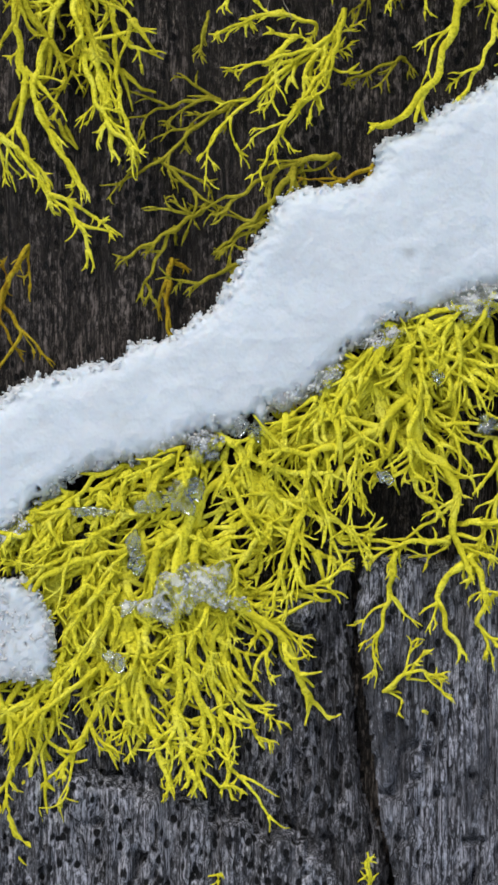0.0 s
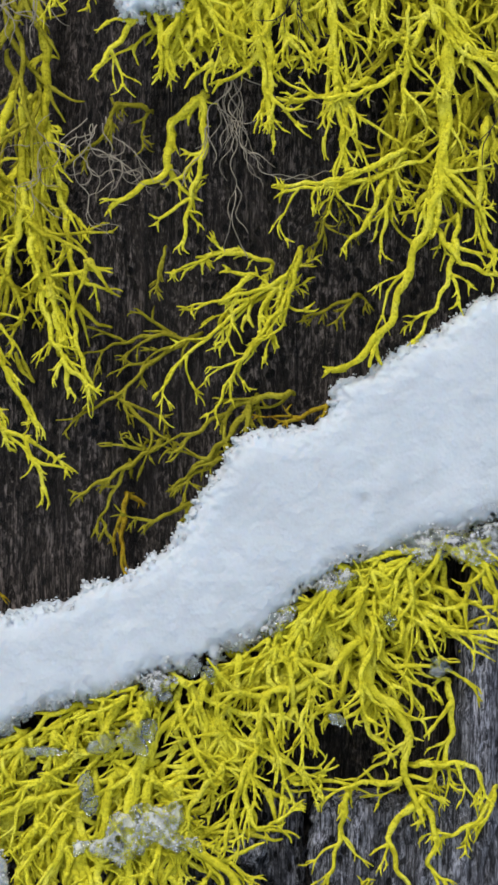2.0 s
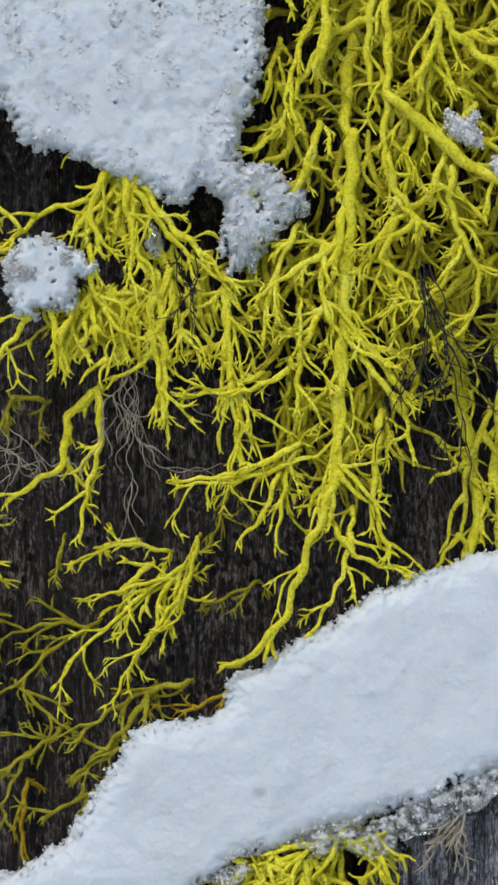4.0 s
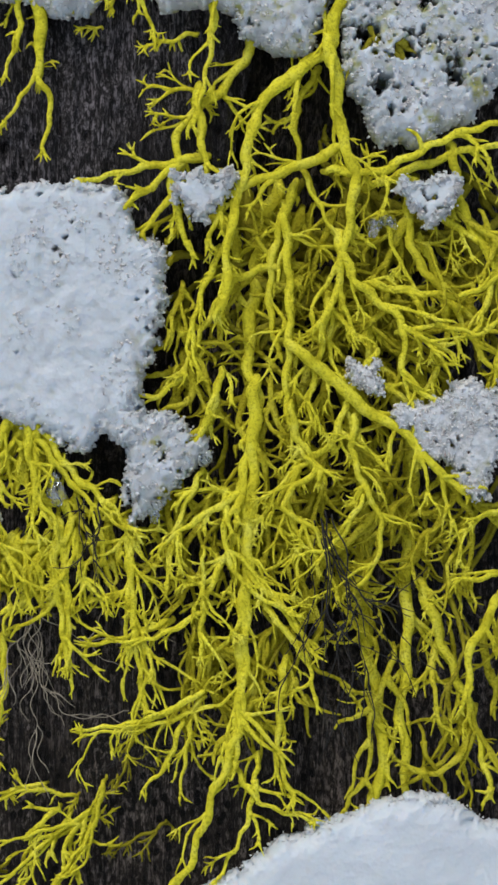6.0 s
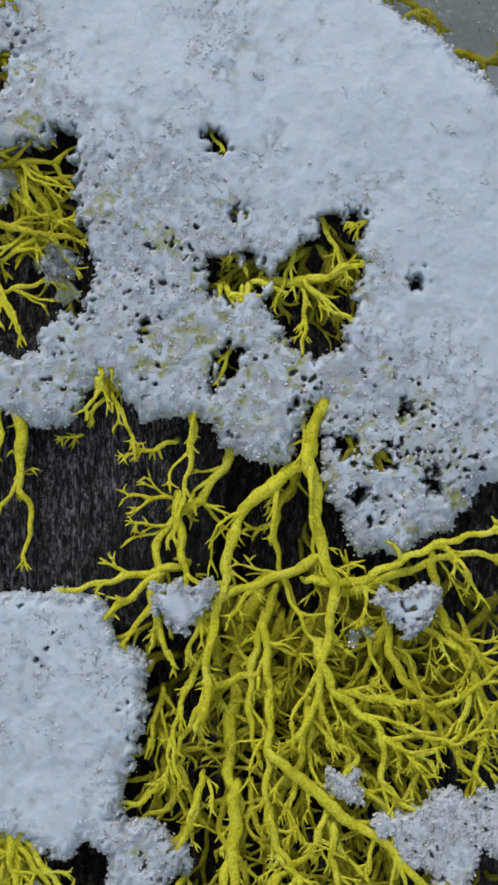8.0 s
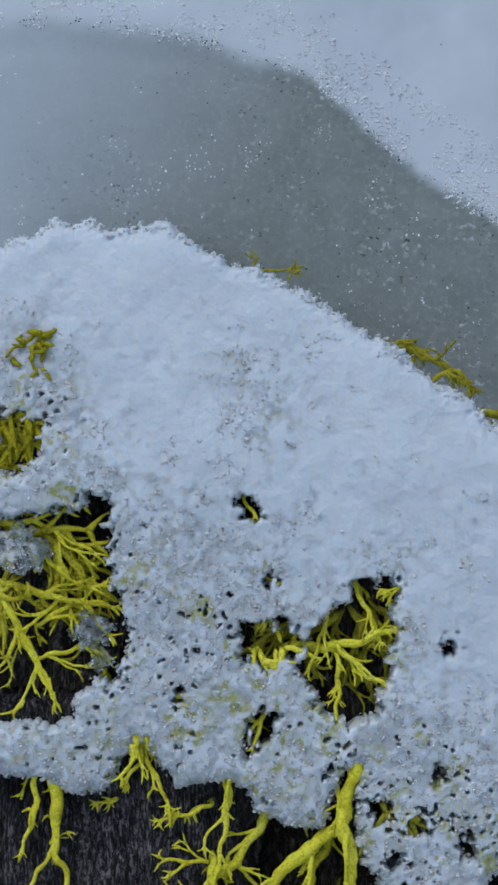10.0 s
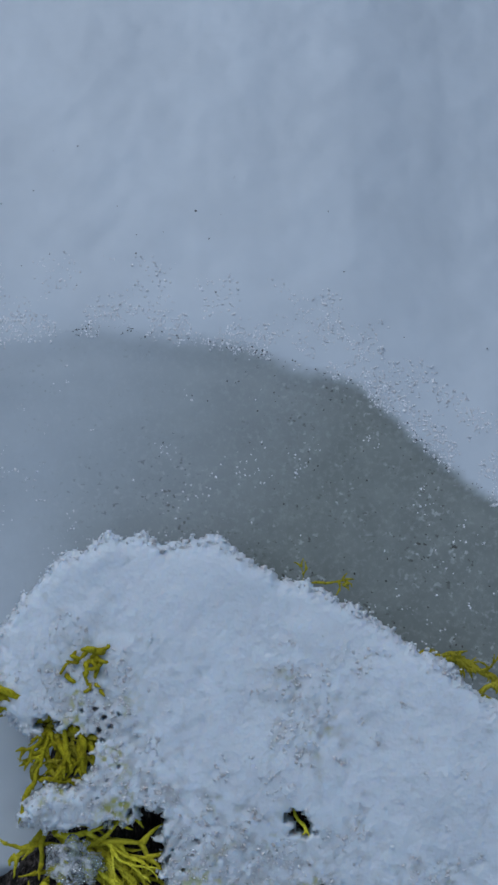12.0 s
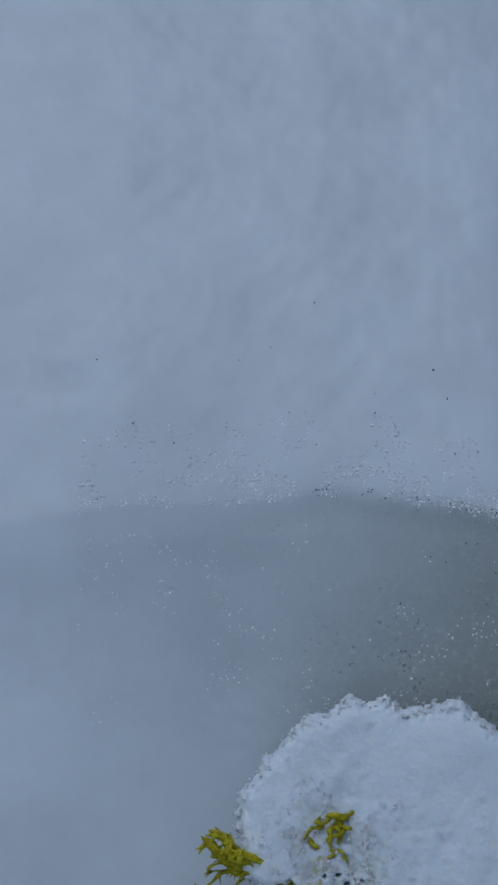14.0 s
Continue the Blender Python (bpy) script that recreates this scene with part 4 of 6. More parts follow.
WINDOWS = [
    [(31.7, 444.9), (33.4, 447.3), (35.8, 445.7), (38.2, 447.1), (41.0, 444.8), (40.6, 441.2), (38.2, 442.0), (35.7, 440.0), (33.7, 441.2)],
    [(40.6, 440.8), (41.8, 444.8), (45.5, 448.0), (48.8, 452.0), (52.0, 452.8), (56.1, 451.9), (54.4, 448.7), (54.8, 443.0), (52.7, 438.2), (51.4, 433.4), (47.0, 432.6), (43.8, 433.9), (42.2, 437.5)],
    [(-11.8, 459.9), (-4.5, 461.6), (0.4, 462.4), (5.2, 462.6), (9.3, 463.7), (11.7, 466.1), (14.1, 463.7), (13.3, 458.8), (14.0, 454.0), (15.6, 449.1), (16.3, 443.4), (15.9, 439.0), (10.6, 437.8), (8.1, 433.0), (4.1, 432.2), (0.0, 433.1), (-8.0, 437.2)],
    [(32.7, 464.3), (34.0, 465.1), (35.1, 463.1), (34.7, 461.5), (33.1, 461.9)],
    [(33.2, 432.7), (35.7, 433.9), (37.4, 432.7), (36.4, 429.5), (33.6, 427.9)],
    [(61.3, 444.2), (62.9, 444.6), (63.2, 441.7), (61.6, 442.2)],
    [(50.2, 420.6), (51.8, 421.4), (53.0, 420.0), (52.4, 418.6), (50.6, 418.8)],
    [(55.6, 417.6), (57.4, 418.6), (59.4, 417.6), (60.0, 415.8), (57.6, 415.4), (56.0, 416.2)],
    [(62.6, 414.6), (64.6, 415.8), (66.4, 414.6), (65.8, 412.4), (63.4, 412.8)],
    [(53.4, 412.6), (54.8, 413.4), (55.6, 412.0), (54.2, 411.2)],
    [(59.0, 424.6), (60.2, 425.2), (61.0, 424.0), (59.8, 423.4)],
    [(22.6, 437.4), (23.8, 438.0), (24.4, 436.8), (23.2, 436.2)],
    [(36.0, 453.8), (37.0, 454.4), (37.6, 453.2), (36.6, 452.8)],
    [(-4.3, 478.4), (0.5, 477.2), (4.9, 475.9), (3.7, 471.9), (2.0, 470.3), (-3.6, 470.7)],
]


def bump_at(x, z, cx, cz, wx, wz):
    return np.exp(-((x - cx) / wx) ** 2 - ((z - cz) / wz) ** 2)


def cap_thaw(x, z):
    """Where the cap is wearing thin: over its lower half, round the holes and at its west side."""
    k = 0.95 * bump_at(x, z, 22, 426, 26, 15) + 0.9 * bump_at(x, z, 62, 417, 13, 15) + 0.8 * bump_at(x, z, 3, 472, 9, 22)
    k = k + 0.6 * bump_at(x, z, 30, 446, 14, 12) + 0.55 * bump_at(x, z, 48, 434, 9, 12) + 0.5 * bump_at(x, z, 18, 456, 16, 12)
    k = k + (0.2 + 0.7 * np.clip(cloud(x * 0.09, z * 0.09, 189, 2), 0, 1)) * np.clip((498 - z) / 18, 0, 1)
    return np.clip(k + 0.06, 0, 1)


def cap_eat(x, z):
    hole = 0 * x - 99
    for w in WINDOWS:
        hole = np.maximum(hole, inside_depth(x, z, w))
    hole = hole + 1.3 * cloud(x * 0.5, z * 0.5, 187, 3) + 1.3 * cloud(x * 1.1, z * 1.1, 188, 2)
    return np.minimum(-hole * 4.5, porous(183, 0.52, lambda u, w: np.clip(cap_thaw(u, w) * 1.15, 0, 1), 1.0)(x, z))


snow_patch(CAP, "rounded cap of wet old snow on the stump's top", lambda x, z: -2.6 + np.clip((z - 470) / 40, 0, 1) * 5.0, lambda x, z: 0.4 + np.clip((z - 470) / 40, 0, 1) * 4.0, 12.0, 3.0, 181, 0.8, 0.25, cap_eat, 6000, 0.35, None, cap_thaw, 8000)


# ---- lichen, from the foot of the trunk upwards ----
MAP_X, MAP_Z = np.meshgrid(np.arange(-60, 100), np.arange(180, 520))
SNOW_MAP = np.maximum.reduce([inside_depth(MAP_X, MAP_Z, LEDGE), inside_depth(MAP_X, MAP_Z, SHELF), np.minimum(inside_depth(MAP_X, MAP_Z, CAP), cap_eat(MAP_X, MAP_Z))]) > 1.2


def under_snow(line):
    """Which points of a line would stand out of a body of snow."""
    col, row = np.clip(line[:, 0] + 60, 0, 159).astype(int), np.clip(line[:, 2] - 180, 0, 339).astype(int)
    return SNOW_MAP[row, col] & (line[:, 1] < 1.5)


fan = Tuft("thick tangle of icy bright yellow lichen under the ledge", 1)
fan.stem(2.0, 0.5, -1.0, [(-4.1, 251.1), (-0.9, 248.7), (3.9, 246.3), (9.5, 245.5)])
fan.stem(1.8, 0.5, -1.5, [(-3.7, 247.1), (-1.3, 241.5), (0.7, 237.9)])
fan.stem(1.8, 0.8, 0.0, [(-8.9, 244.7), (-15.3, 246.5), (-20.9, 245.5), (-26.5, 240.7), (-31.3, 238.3)], 0.8)
fan.stem(1.6, 0.8, -1.0, [(-7.3, 242.3), (-15.3, 240.3), (-23.3, 235.9), (-30.5, 231.1)], 0.8)
fan.stem(1.6, 0.8, -1.0, [(-7.3, 238.3), (-16.9, 235.1), (-27.3, 231.9), (-33.7, 226.3)], 0.8)
fan.stem(2.8, 0.5, -0.8, [(-6.9, 242.3), (-9.3, 236.7), (-10.3, 232.7)], 0.4)
fan.stem(2.4, 0.0, -0.5, [(-9.5, 235.9), (-10.3, 226.3), (-9.7, 218.3), (-10.1, 211.1), (-8.5, 203.1)], 1.1, 5)
fan.stem(2.2, 0.3, 0.3, [(-7.3, 236.7), (-8.2, 226.3), (-7.7, 216.7), (-6.3, 209.5), (-7.3, 202.3)], 1.1, 5)
fan.stem(2.0, 0.3, 0.5, [(-3.3, 235.9), (-3.9, 226.3), (-5.7, 218.3), (-3.3, 209.5), (-3.1, 201.5)], 0.6)
fan.stem(2.0, 0.0, -0.2, [(-12.9, 235.9), (-14.3, 226.3), (-15.3, 216.7), (-13.7, 209.5), (-11.4, 201.5)], 1.1, 5)
fan.stem(1.7, 0.0, -0.8, [(-18.9, 228.7), (-22.5, 220.7), (-26.9, 215.9), (-29.7, 209.5)], 1.1, 5)
fan.stem(1.7, 0.3, 0.4, [(-23.3, 230.3), (-25.7, 223.1), (-27.7, 216.7), (-33.7, 209.5)], 1.1, 5)
fan.stem(1.9, 0.2, 0.0, [(-16.1, 221.5), (-20.1, 215.1), (-23.7, 207.9), (-26.5, 203.9)], 1.1, 5)
fan.stem(1.6, 0.4, 0.4, [(-13.3, 221.5), (-16.5, 214.3), (-17.3, 208.7)], 0.6)
fan.stem(1.4, -0.5, -0.8, [(-2.5, 227.9), (0.7, 224.9), (4.3, 224.3), (7.1, 222.3)], 0.7, 4)
fan.stem(1.3, -0.5, -0.8, [(0.7, 224.7), (3.0, 221.7), (0.7, 218.3)], 0.7, 4)
fan.stem(1.5, -0.5, -0.8, [(3.1, 238.3), (-0.9, 233.5), (-3.3, 227.9)], 0.8, 5)
fan.stem(1.5, -0.5, -0.8, [(6.7, 239.1), (4.7, 232.7), (3.3, 226.7)], 0.8, 5)
fan.stem(1.4, 0, -0.5, [(7.9, 240.7), (6.3, 234.3), (8.3, 229.5), (12.7, 231.9)], 0.6, 4)
fan.stem(1.4, 0, -0.5, [(9.5, 241.5), (13.5, 237.9), (16.7, 235.1)], 0.8, 4)
fan.stem(1.3, 0.4, 0.6, [(-2.9, 218.3), (-0.9, 213.5), (1.9, 212.3)], 0.6, 4)
fan.stem(1.3, 0.4, 0.6, [(-3.7, 211.5), (-0.1, 210.3), (1.5, 207.9)], 0.6, 4)
fan.stem(1.7, 0, 0.5, [(-36.1, 214.3), (-32.1, 208.7), (-33.7, 203.1), (-35.7, 199.9)], 0.6)
fan.stem(1.9, 0, 0.6, [(-36.9, 200.7), (-32.9, 194.7), (-30.3, 191.5)], 0.4, 4)
fan.stem(1.3, 0.5, 0.8, [(-29.7, 207.9), (-31.3, 201.5), (-30.5, 197.5)], 0.6, 4)
fan.spray(((-25.8, 242.3)), ((-1.7, 246.3)), 14, 215, 25, 17, 1.6, 1.0, 2.6, 1)
fan.spray(((-30.6, 231.9)), ((-1.7, 238.3)), 20, 250, 22, 15, 1.6, 0.6, 2.4, 1)
fan.spray(((-25.8, 227.8)), ((-1.7, 233.5)), 18, 262, 18, 19, 1.6, 0.6, 2.0, 1)
fan.spray(((-33.8, 218.2)), ((-22.6, 220.6)), 8, 262, 20, 14, 1.5, 0.6, 2.0, 1)
fan.spray(((-0.9, 246.3)), ((9.6, 244.7)), 12, 275, 25, 12, 1.5, 0.4, 2.2, 1)

fan.spray(((-30.6, 239.5)), ((-11.3, 247.5)), 12, 230, 25, 9, 1.5, -0.4, 1.2, 1)
fan.spray(((-11.3, 247.5)), ((6.3, 253.1)), 10, 248, 35, 9, 1.5, -0.4, 1.4, 1)

fan.spray(((-34.2, 236.7)), ((-12.5, 247.5)), 12, 235, 20, 5, 1.3, -1.4, -0.2, 1, None, 0.4)
fan.spray(((-12.5, 247.5)), ((7.5, 254.7)), 10, 245, 38, 6, 1.3, -1.4, -0.2, 1, None, 0.4)

star = Tuft("bright yellow lichen spreading from one stem below the snow", 2)
star.stem(2.2, -0.2, -1.6, [(22.5, 256.3), (16.7, 251.1), (9.5, 248.7), (4.7, 248.7)], 0.8)
star.stem(2.4, -0.2, -0.8, [(22.7, 256.3), (24.3, 249.5), (29.1, 244.7), (29.1, 236.7), (31.1, 232.7)], 0.6)
star.stem(1.6, 0.0, -1.0, [(22.5, 257.1), (19.9, 260.6), (13.9, 262.2)], 0.7)
star.stem(2.2, 0.8, -0.3, [(24.3, 267.9), (22.7, 261.5), (22.6, 256.3)], 0.5, tip=False)
star.stem(1.7, 0.4, -0.6, [(25.1, 263.5), (31.1, 261.5), (35.9, 260.7)], 0.6)
star.stem(1.6, 0.0, -0.6, [(23.8, 257.5), (27.9, 251.9), (32.3, 249.5)], 0.7)
star.stem(1.6, -0.4, -0.9, [(24.1, 249.1), (23.1, 244.7), (26.7, 240.3)], 0.6, 5)
star.stem(1.6, -0.2, -1.0, [(20.7, 254.3), (15.9, 248.7), (14.3, 244.7), (15.5, 241.9)], 0.6, 5)
star.stem(1.5, 0.0, -1.0, [(16.3, 251.1), (12.7, 246.3), (11.0, 243.1)], 0.7, 5)
star.stem(1.5, 0.0, -0.6, [(20.7, 253.5), (19.9, 248.7), (15.9, 245.4)], 0.6, 5)
star.stem(1.7, -0.4, -0.4, [(31.5, 233.9), (27.1, 229.5), (27.9, 224.3), (29.9, 220.7)], 0.3, 3)
star.stem(1.5, -0.4, -0.2, [(31.5, 233.9), (33.7, 227.9), (32.3, 224.3), (34.7, 222.3)], 0.4, 3)
star.stem(1.4, -0.5, -0.2, [(27.9, 235.9), (22.3, 235.8), (17.9, 233.9)], 0.7, 4)
star.stem(1.3, -0.3, 0.2, [(20.7, 233.9), (19.9, 228.7), (18.2, 221.9)], 0.8, 4)
star.stem(1.5, -0.3, -0.4, [(35.2, 249.7), (35.6, 243.3), (33.2, 236.9), (28.8, 236.9)], 0.7, 5)
star.stem(1.4, -0.3, -0.4, [(30.4, 238.5), (38.4, 238.5), (40.2, 234.5)], 0.7, 4)
star.stem(1.5, -0.3, -0.2, [(41.7, 234.5), (39.3, 230.5), (34.5, 228.1)], 0.7, 4)
star.stem(1.4, 0.6, -0.2, [(32.7, 264.2), (37.5, 261.8), (41.5, 260.9)], 0.5, 4)
star.spray(((16.0, 260.0)), ((28.8, 267.2)), 18, 255, 32, 13, 1.5, 0.8, 3.0, 1)
star.spray(((9.6, 253.5)), ((20.8, 258.3)), 12, 225, 25, 11, 1.4, 0.5, 2.5, 1)
star.spray(((27.2, 264.8)), ((36.8, 268.0)), 8, 280, 25, 12, 1.4, 0.5, 2.5, 1)
star.spray(((8.3, 253.9)), ((16.0, 260.8)), 12, 250, 14, 8, 1.4, -0.6, 1.2, 1, None, 0.4)
star.spray(((16.8, 262.8)), ((35.2, 269.2)), 13, 250, 38, 9, 1.4, -0.6, 1.2, 1)
star.spray(((31.8, 270.1)), ((48.0, 272.1)), 7, 240, 45, 8, 1.3, -0.4, 1.0, 1)
star.spray(((8.3, 255.0)), ((18.8, 264.1)), 10, 235, 22, 5, 1.3, -1.4, -0.2, 1, None, 0.4)
star.spray(((19.2, 264.8)), ((35.2, 269.6)), 9, 245, 40, 6, 1.3, -1.4, -0.2, 1, None, 0.4)
scrap = Tuft("loose scrap of yellow lichen on bare grey wood", 3)
scrap.stem(1.3, 0.6, 0.2, [(19.3, 214.7), (22.7, 217.5), (26.5, 217.1)], 0.8, 4)
scrap.stem(1.2, 0.4, 0.2, [(22.3, 216.3), (24.3, 219.5)], 0.8, 3)
crumb = Tuft("tiny yellow lichen crumb in a wood check", 4)
crumb.stem(1.2, 1.0, 0.4, [(17.1, 187.3), (16.7, 190.3)], 0.6, 2.5)
crumb.stem(0.9, 1.0, 0.4, [(-5.5, 188.3), (-3.7, 189.1)], 0.6, 2)

curtain = Tuft("yellow lichen curtain hanging against the dark rear wood", 5)
curtain.stem(1.8, 7.0, 3.6, [(-25.5, 350.2), (-23.3, 341.3), (-23.3, 332.3), (-24.4, 323.4), (-23.7, 312.8), (-22.2, 307.1)], 0.4, 5, material=SHADED)
curtain.stem(1.9, 6.5, 3.8, [(-25.4, 333.8), (-24.7, 324.9), (-25.2, 316.8), (-23.6, 305.4), (-21.1, 297.3), (-16.9, 292.3)], 0.5, 6)
curtain.stem(1.9, 6.5, 4.2, [(-28.0, 334.6), (-30.9, 325.7), (-34.1, 316.8), (-32.3, 301.4), (-33.1, 295.7), (-30.1, 287.6), (-25.8, 284.0), (-22.9, 277.9)], 0.5, 6)
curtain.stem(1.8, 6.5, 3.8, [(-26.7, 334.6), (-26.2, 324.9), (-27.0, 315.2), (-30.9, 301.4), (-29.1, 295.3), (-24.4, 287.2)], 0.5, 6)
curtain.stem(1.7, 6.5, 4.2, [(-24.4, 333.0), (-23.4, 323.3), (-23.6, 313.5), (-21.8, 303.8), (-19.5, 291.7)], 0.6, 5)
curtain.stem(1.6, 4.0, 4.2, [(-37.4, 295.3), (-31.3, 290.0), (-28.6, 284.4)], 0.5, 5)
curtain.stem(1.5, 6.5, 4.2, [(-23.4, 331.4), (-21.3, 321.6), (-19.5, 311.9), (-18.6, 299.8), (-16.3, 292.3)], 0.5, 5)
curtain.spray(((-34.2, 329.2)), ((-23.7, 328.4)), 7, 268, 8, 26, 1.4, 4.5, 7.5, 2, SHADED)
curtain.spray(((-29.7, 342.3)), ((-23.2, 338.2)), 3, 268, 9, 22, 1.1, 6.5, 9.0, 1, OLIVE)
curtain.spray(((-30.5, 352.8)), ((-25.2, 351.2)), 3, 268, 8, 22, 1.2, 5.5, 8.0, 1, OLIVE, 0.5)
loop = Tuft("rusty yellow lichen loop hanging on dark wood", 6, RUSTY)
loop.stem(1.3, 5, 4, [(-32.4, 277.6), (-35.4, 270.6), (-32.8, 265.8), (-35.8, 260.9)], 0.4, 4)
loop.stem(1.0, 5, 4, [(-35.0, 273.1), (-35.8, 268.2), (-33.4, 263.3)], 0.4, 3)

spread = Tuft("forked pale yellow lichen flat on the dark rear wood", 7)
spread.stem(1.2, 5.2, 3.6, [(12.5, 308.9), (6.4, 304.8), (1.1, 299.9), (-3.2, 296.2), (-5.9, 292.1)], 0.75, 6)
spread.stem(1.15, 5.2, 3.6, [(13.7, 312.1), (12.1, 306.0), (8.0, 299.9), (3.6, 293.4), (1.7, 288.9)], 0.6, 5)
spread.stem(1.0, 5.0, 4.0, [(9.2, 310.5), (3.1, 311.6), (-3.8, 309.2)], 0.6, 4)
spread.stem(1.0, 5.0, 4.0, [(11.3, 306.8), (6.4, 306.0), (-1.7, 303.5)], 0.6, 4)
spread.stem(1.0, 5.0, 4.0, [(12.1, 306.4), (11.3, 301.5), (9.6, 299.9)], 0.6, 4)
spread.spray(((5.5, 310.9)), ((12.9, 307.2)), 6, 215, 18, 8, 1.1, 5.0, 6.0)
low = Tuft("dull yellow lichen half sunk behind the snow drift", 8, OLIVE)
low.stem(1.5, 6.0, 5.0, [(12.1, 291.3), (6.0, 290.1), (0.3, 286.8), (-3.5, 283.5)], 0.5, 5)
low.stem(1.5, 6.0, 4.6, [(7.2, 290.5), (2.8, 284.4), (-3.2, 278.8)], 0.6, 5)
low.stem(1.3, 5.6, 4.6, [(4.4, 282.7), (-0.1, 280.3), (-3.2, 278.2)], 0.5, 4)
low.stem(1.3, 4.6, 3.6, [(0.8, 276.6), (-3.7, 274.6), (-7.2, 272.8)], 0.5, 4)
low.stem(1.3, 6.6, 5.0, [(18.7, 290.5), (15.8, 288.9), (12.1, 287.2)], 0.6, 5, material=RUSTY)
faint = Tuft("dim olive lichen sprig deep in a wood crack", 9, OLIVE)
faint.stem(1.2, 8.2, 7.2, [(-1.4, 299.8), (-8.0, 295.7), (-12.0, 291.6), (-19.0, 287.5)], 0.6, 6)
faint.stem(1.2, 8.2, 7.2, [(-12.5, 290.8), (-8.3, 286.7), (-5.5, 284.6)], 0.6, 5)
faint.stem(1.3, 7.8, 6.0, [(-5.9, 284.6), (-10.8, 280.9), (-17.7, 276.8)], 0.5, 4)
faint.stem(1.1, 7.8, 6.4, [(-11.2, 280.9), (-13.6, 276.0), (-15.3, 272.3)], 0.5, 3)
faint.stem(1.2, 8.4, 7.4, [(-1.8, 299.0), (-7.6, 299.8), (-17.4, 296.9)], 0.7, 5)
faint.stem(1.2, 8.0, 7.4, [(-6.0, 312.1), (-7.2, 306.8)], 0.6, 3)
rust = Tuft("rusty sprig of old lichen in a wood crack", 10, RUSTY)
rust.stem(1.3, 8.0, 5.0, [(-11.4, 276.1), (-11.9, 269.5), (-11.3, 263.8)], 0.5, 4)
rust.stem(1.1, 7.5, 6.5, [(21.9, 305.6), (15.4, 302.7)], 0.7, 4, material=OLIVE)
rust.stem(1.0, 7.5, 6.5, [(18.2, 319.5), (16.2, 313.0)], 0.8, 4, material=OLIVE)

droop = Tuft("two drooping yellow lichen branches on dark wood", 11)
droop.stem(1.9, 4.0, 2.2, [(-0.6, 333.9), (-4.9, 329.9), (-5.7, 323.4), (-9.1, 320.9), (-12.7, 318.3)], 0.4, 4)
droop.stem(1.6, 4.0, 2.2, [(-0.6, 333.9), (-0.4, 325.8), (-2.2, 319.3), (-3.2, 313.2)], 0.3, 4)
droop.stem(1.1, 2.8, 2.2, [(-2.2, 319.3), (-6.6, 316.1)], 0.3, 3)
droop.stem(1.2, 4.4, 3.0, [(-8.7, 332.3), (-12.8, 332.7), (-14.9, 328.2), (-18.8, 325.0)], 0.6, 4, material=OLIVE)

crown = Tuft("bushy yellow lichen under a small snow clump", 12)
crown.stem(1.4, 0.8, -0.2, [(-1.4, 361.0), (-7.8, 359.5), (-11.8, 356.1), (-16.2, 352.9), (-20.2, 350.5), (-21.4, 347.2)], 0.35, 5)
crown.stem(1.2, 0.4, 0.0, [(-11.4, 356.9), (-15.1, 360.5), (-18.7, 363.7), (-20.3, 368.9)], 0.2, 4, tip=False)
crown.stem(1.1, 0.4, 0.2, [(-18.7, 363.5), (-23.5, 359.7)], 0.3, 3)
crown.stem(1.2, 0.2, 0.0, [(-13.0, 353.7), (-19.5, 353.3), (-22.3, 352.9)], 0.3, 3)
crown.stem(2.0, 0.0, -0.6, [(3.0, 367.0), (4.0, 358.6), (5.4, 351.7)], 0.6, 5)
crown.stem(2.1, 0.2, -0.6, [(1.2, 365.8), (-1.4, 359.7), (-0.2, 354.1)], 0.6, 5)
crown.stem(1.5, 0.0, -0.6, [(5.4, 361.8), (10.2, 355.4), (17.1, 349.4)], 0.6, 5)
crown.stem(1.7, 0.0, -0.6, [(-1.4, 353.7), (-0.8, 347.3), (2.4, 344.1), (3.5, 339.7)], 0.7, 5)
crown.stem(2.1, 0.6, -0.2, [(9.9, 350.5), (7.2, 344.9), (7.9, 338.5), (9.1, 330.9)], 0.6, 5)
crown.stem(1.6, 0.6, -0.2, [(9.9, 348.9), (11.2, 343.3), (14.7, 340.0)], 0.6, 5)
crown.stem(1.5, 0.4, -0.2, [(-9.4, 345.3), (-12.2, 341.6), (-15.4, 337.6)], 0.6, 4)
crown.stem(1.7, 0.0, -0.4, [(-7.0, 344.9), (-6.4, 340.5), (-6.6, 336.8)], 0.6, 4)
crown.stem(1.5, 0.4, 0.0, [(-3.4, 346.5), (-4.8, 339.7)], 0.7, 4)
crown.spray(((-2.7, 370.0)), ((9.4, 366.8)), 12, 268, 25, 12, 1.5, 0.8, 2.5, 1)
crown.spray(((-9.9, 347.4)), ((11.9, 349.9)), 16, 266, 22, 10, 1.4, 0.8, 2.5, 1)

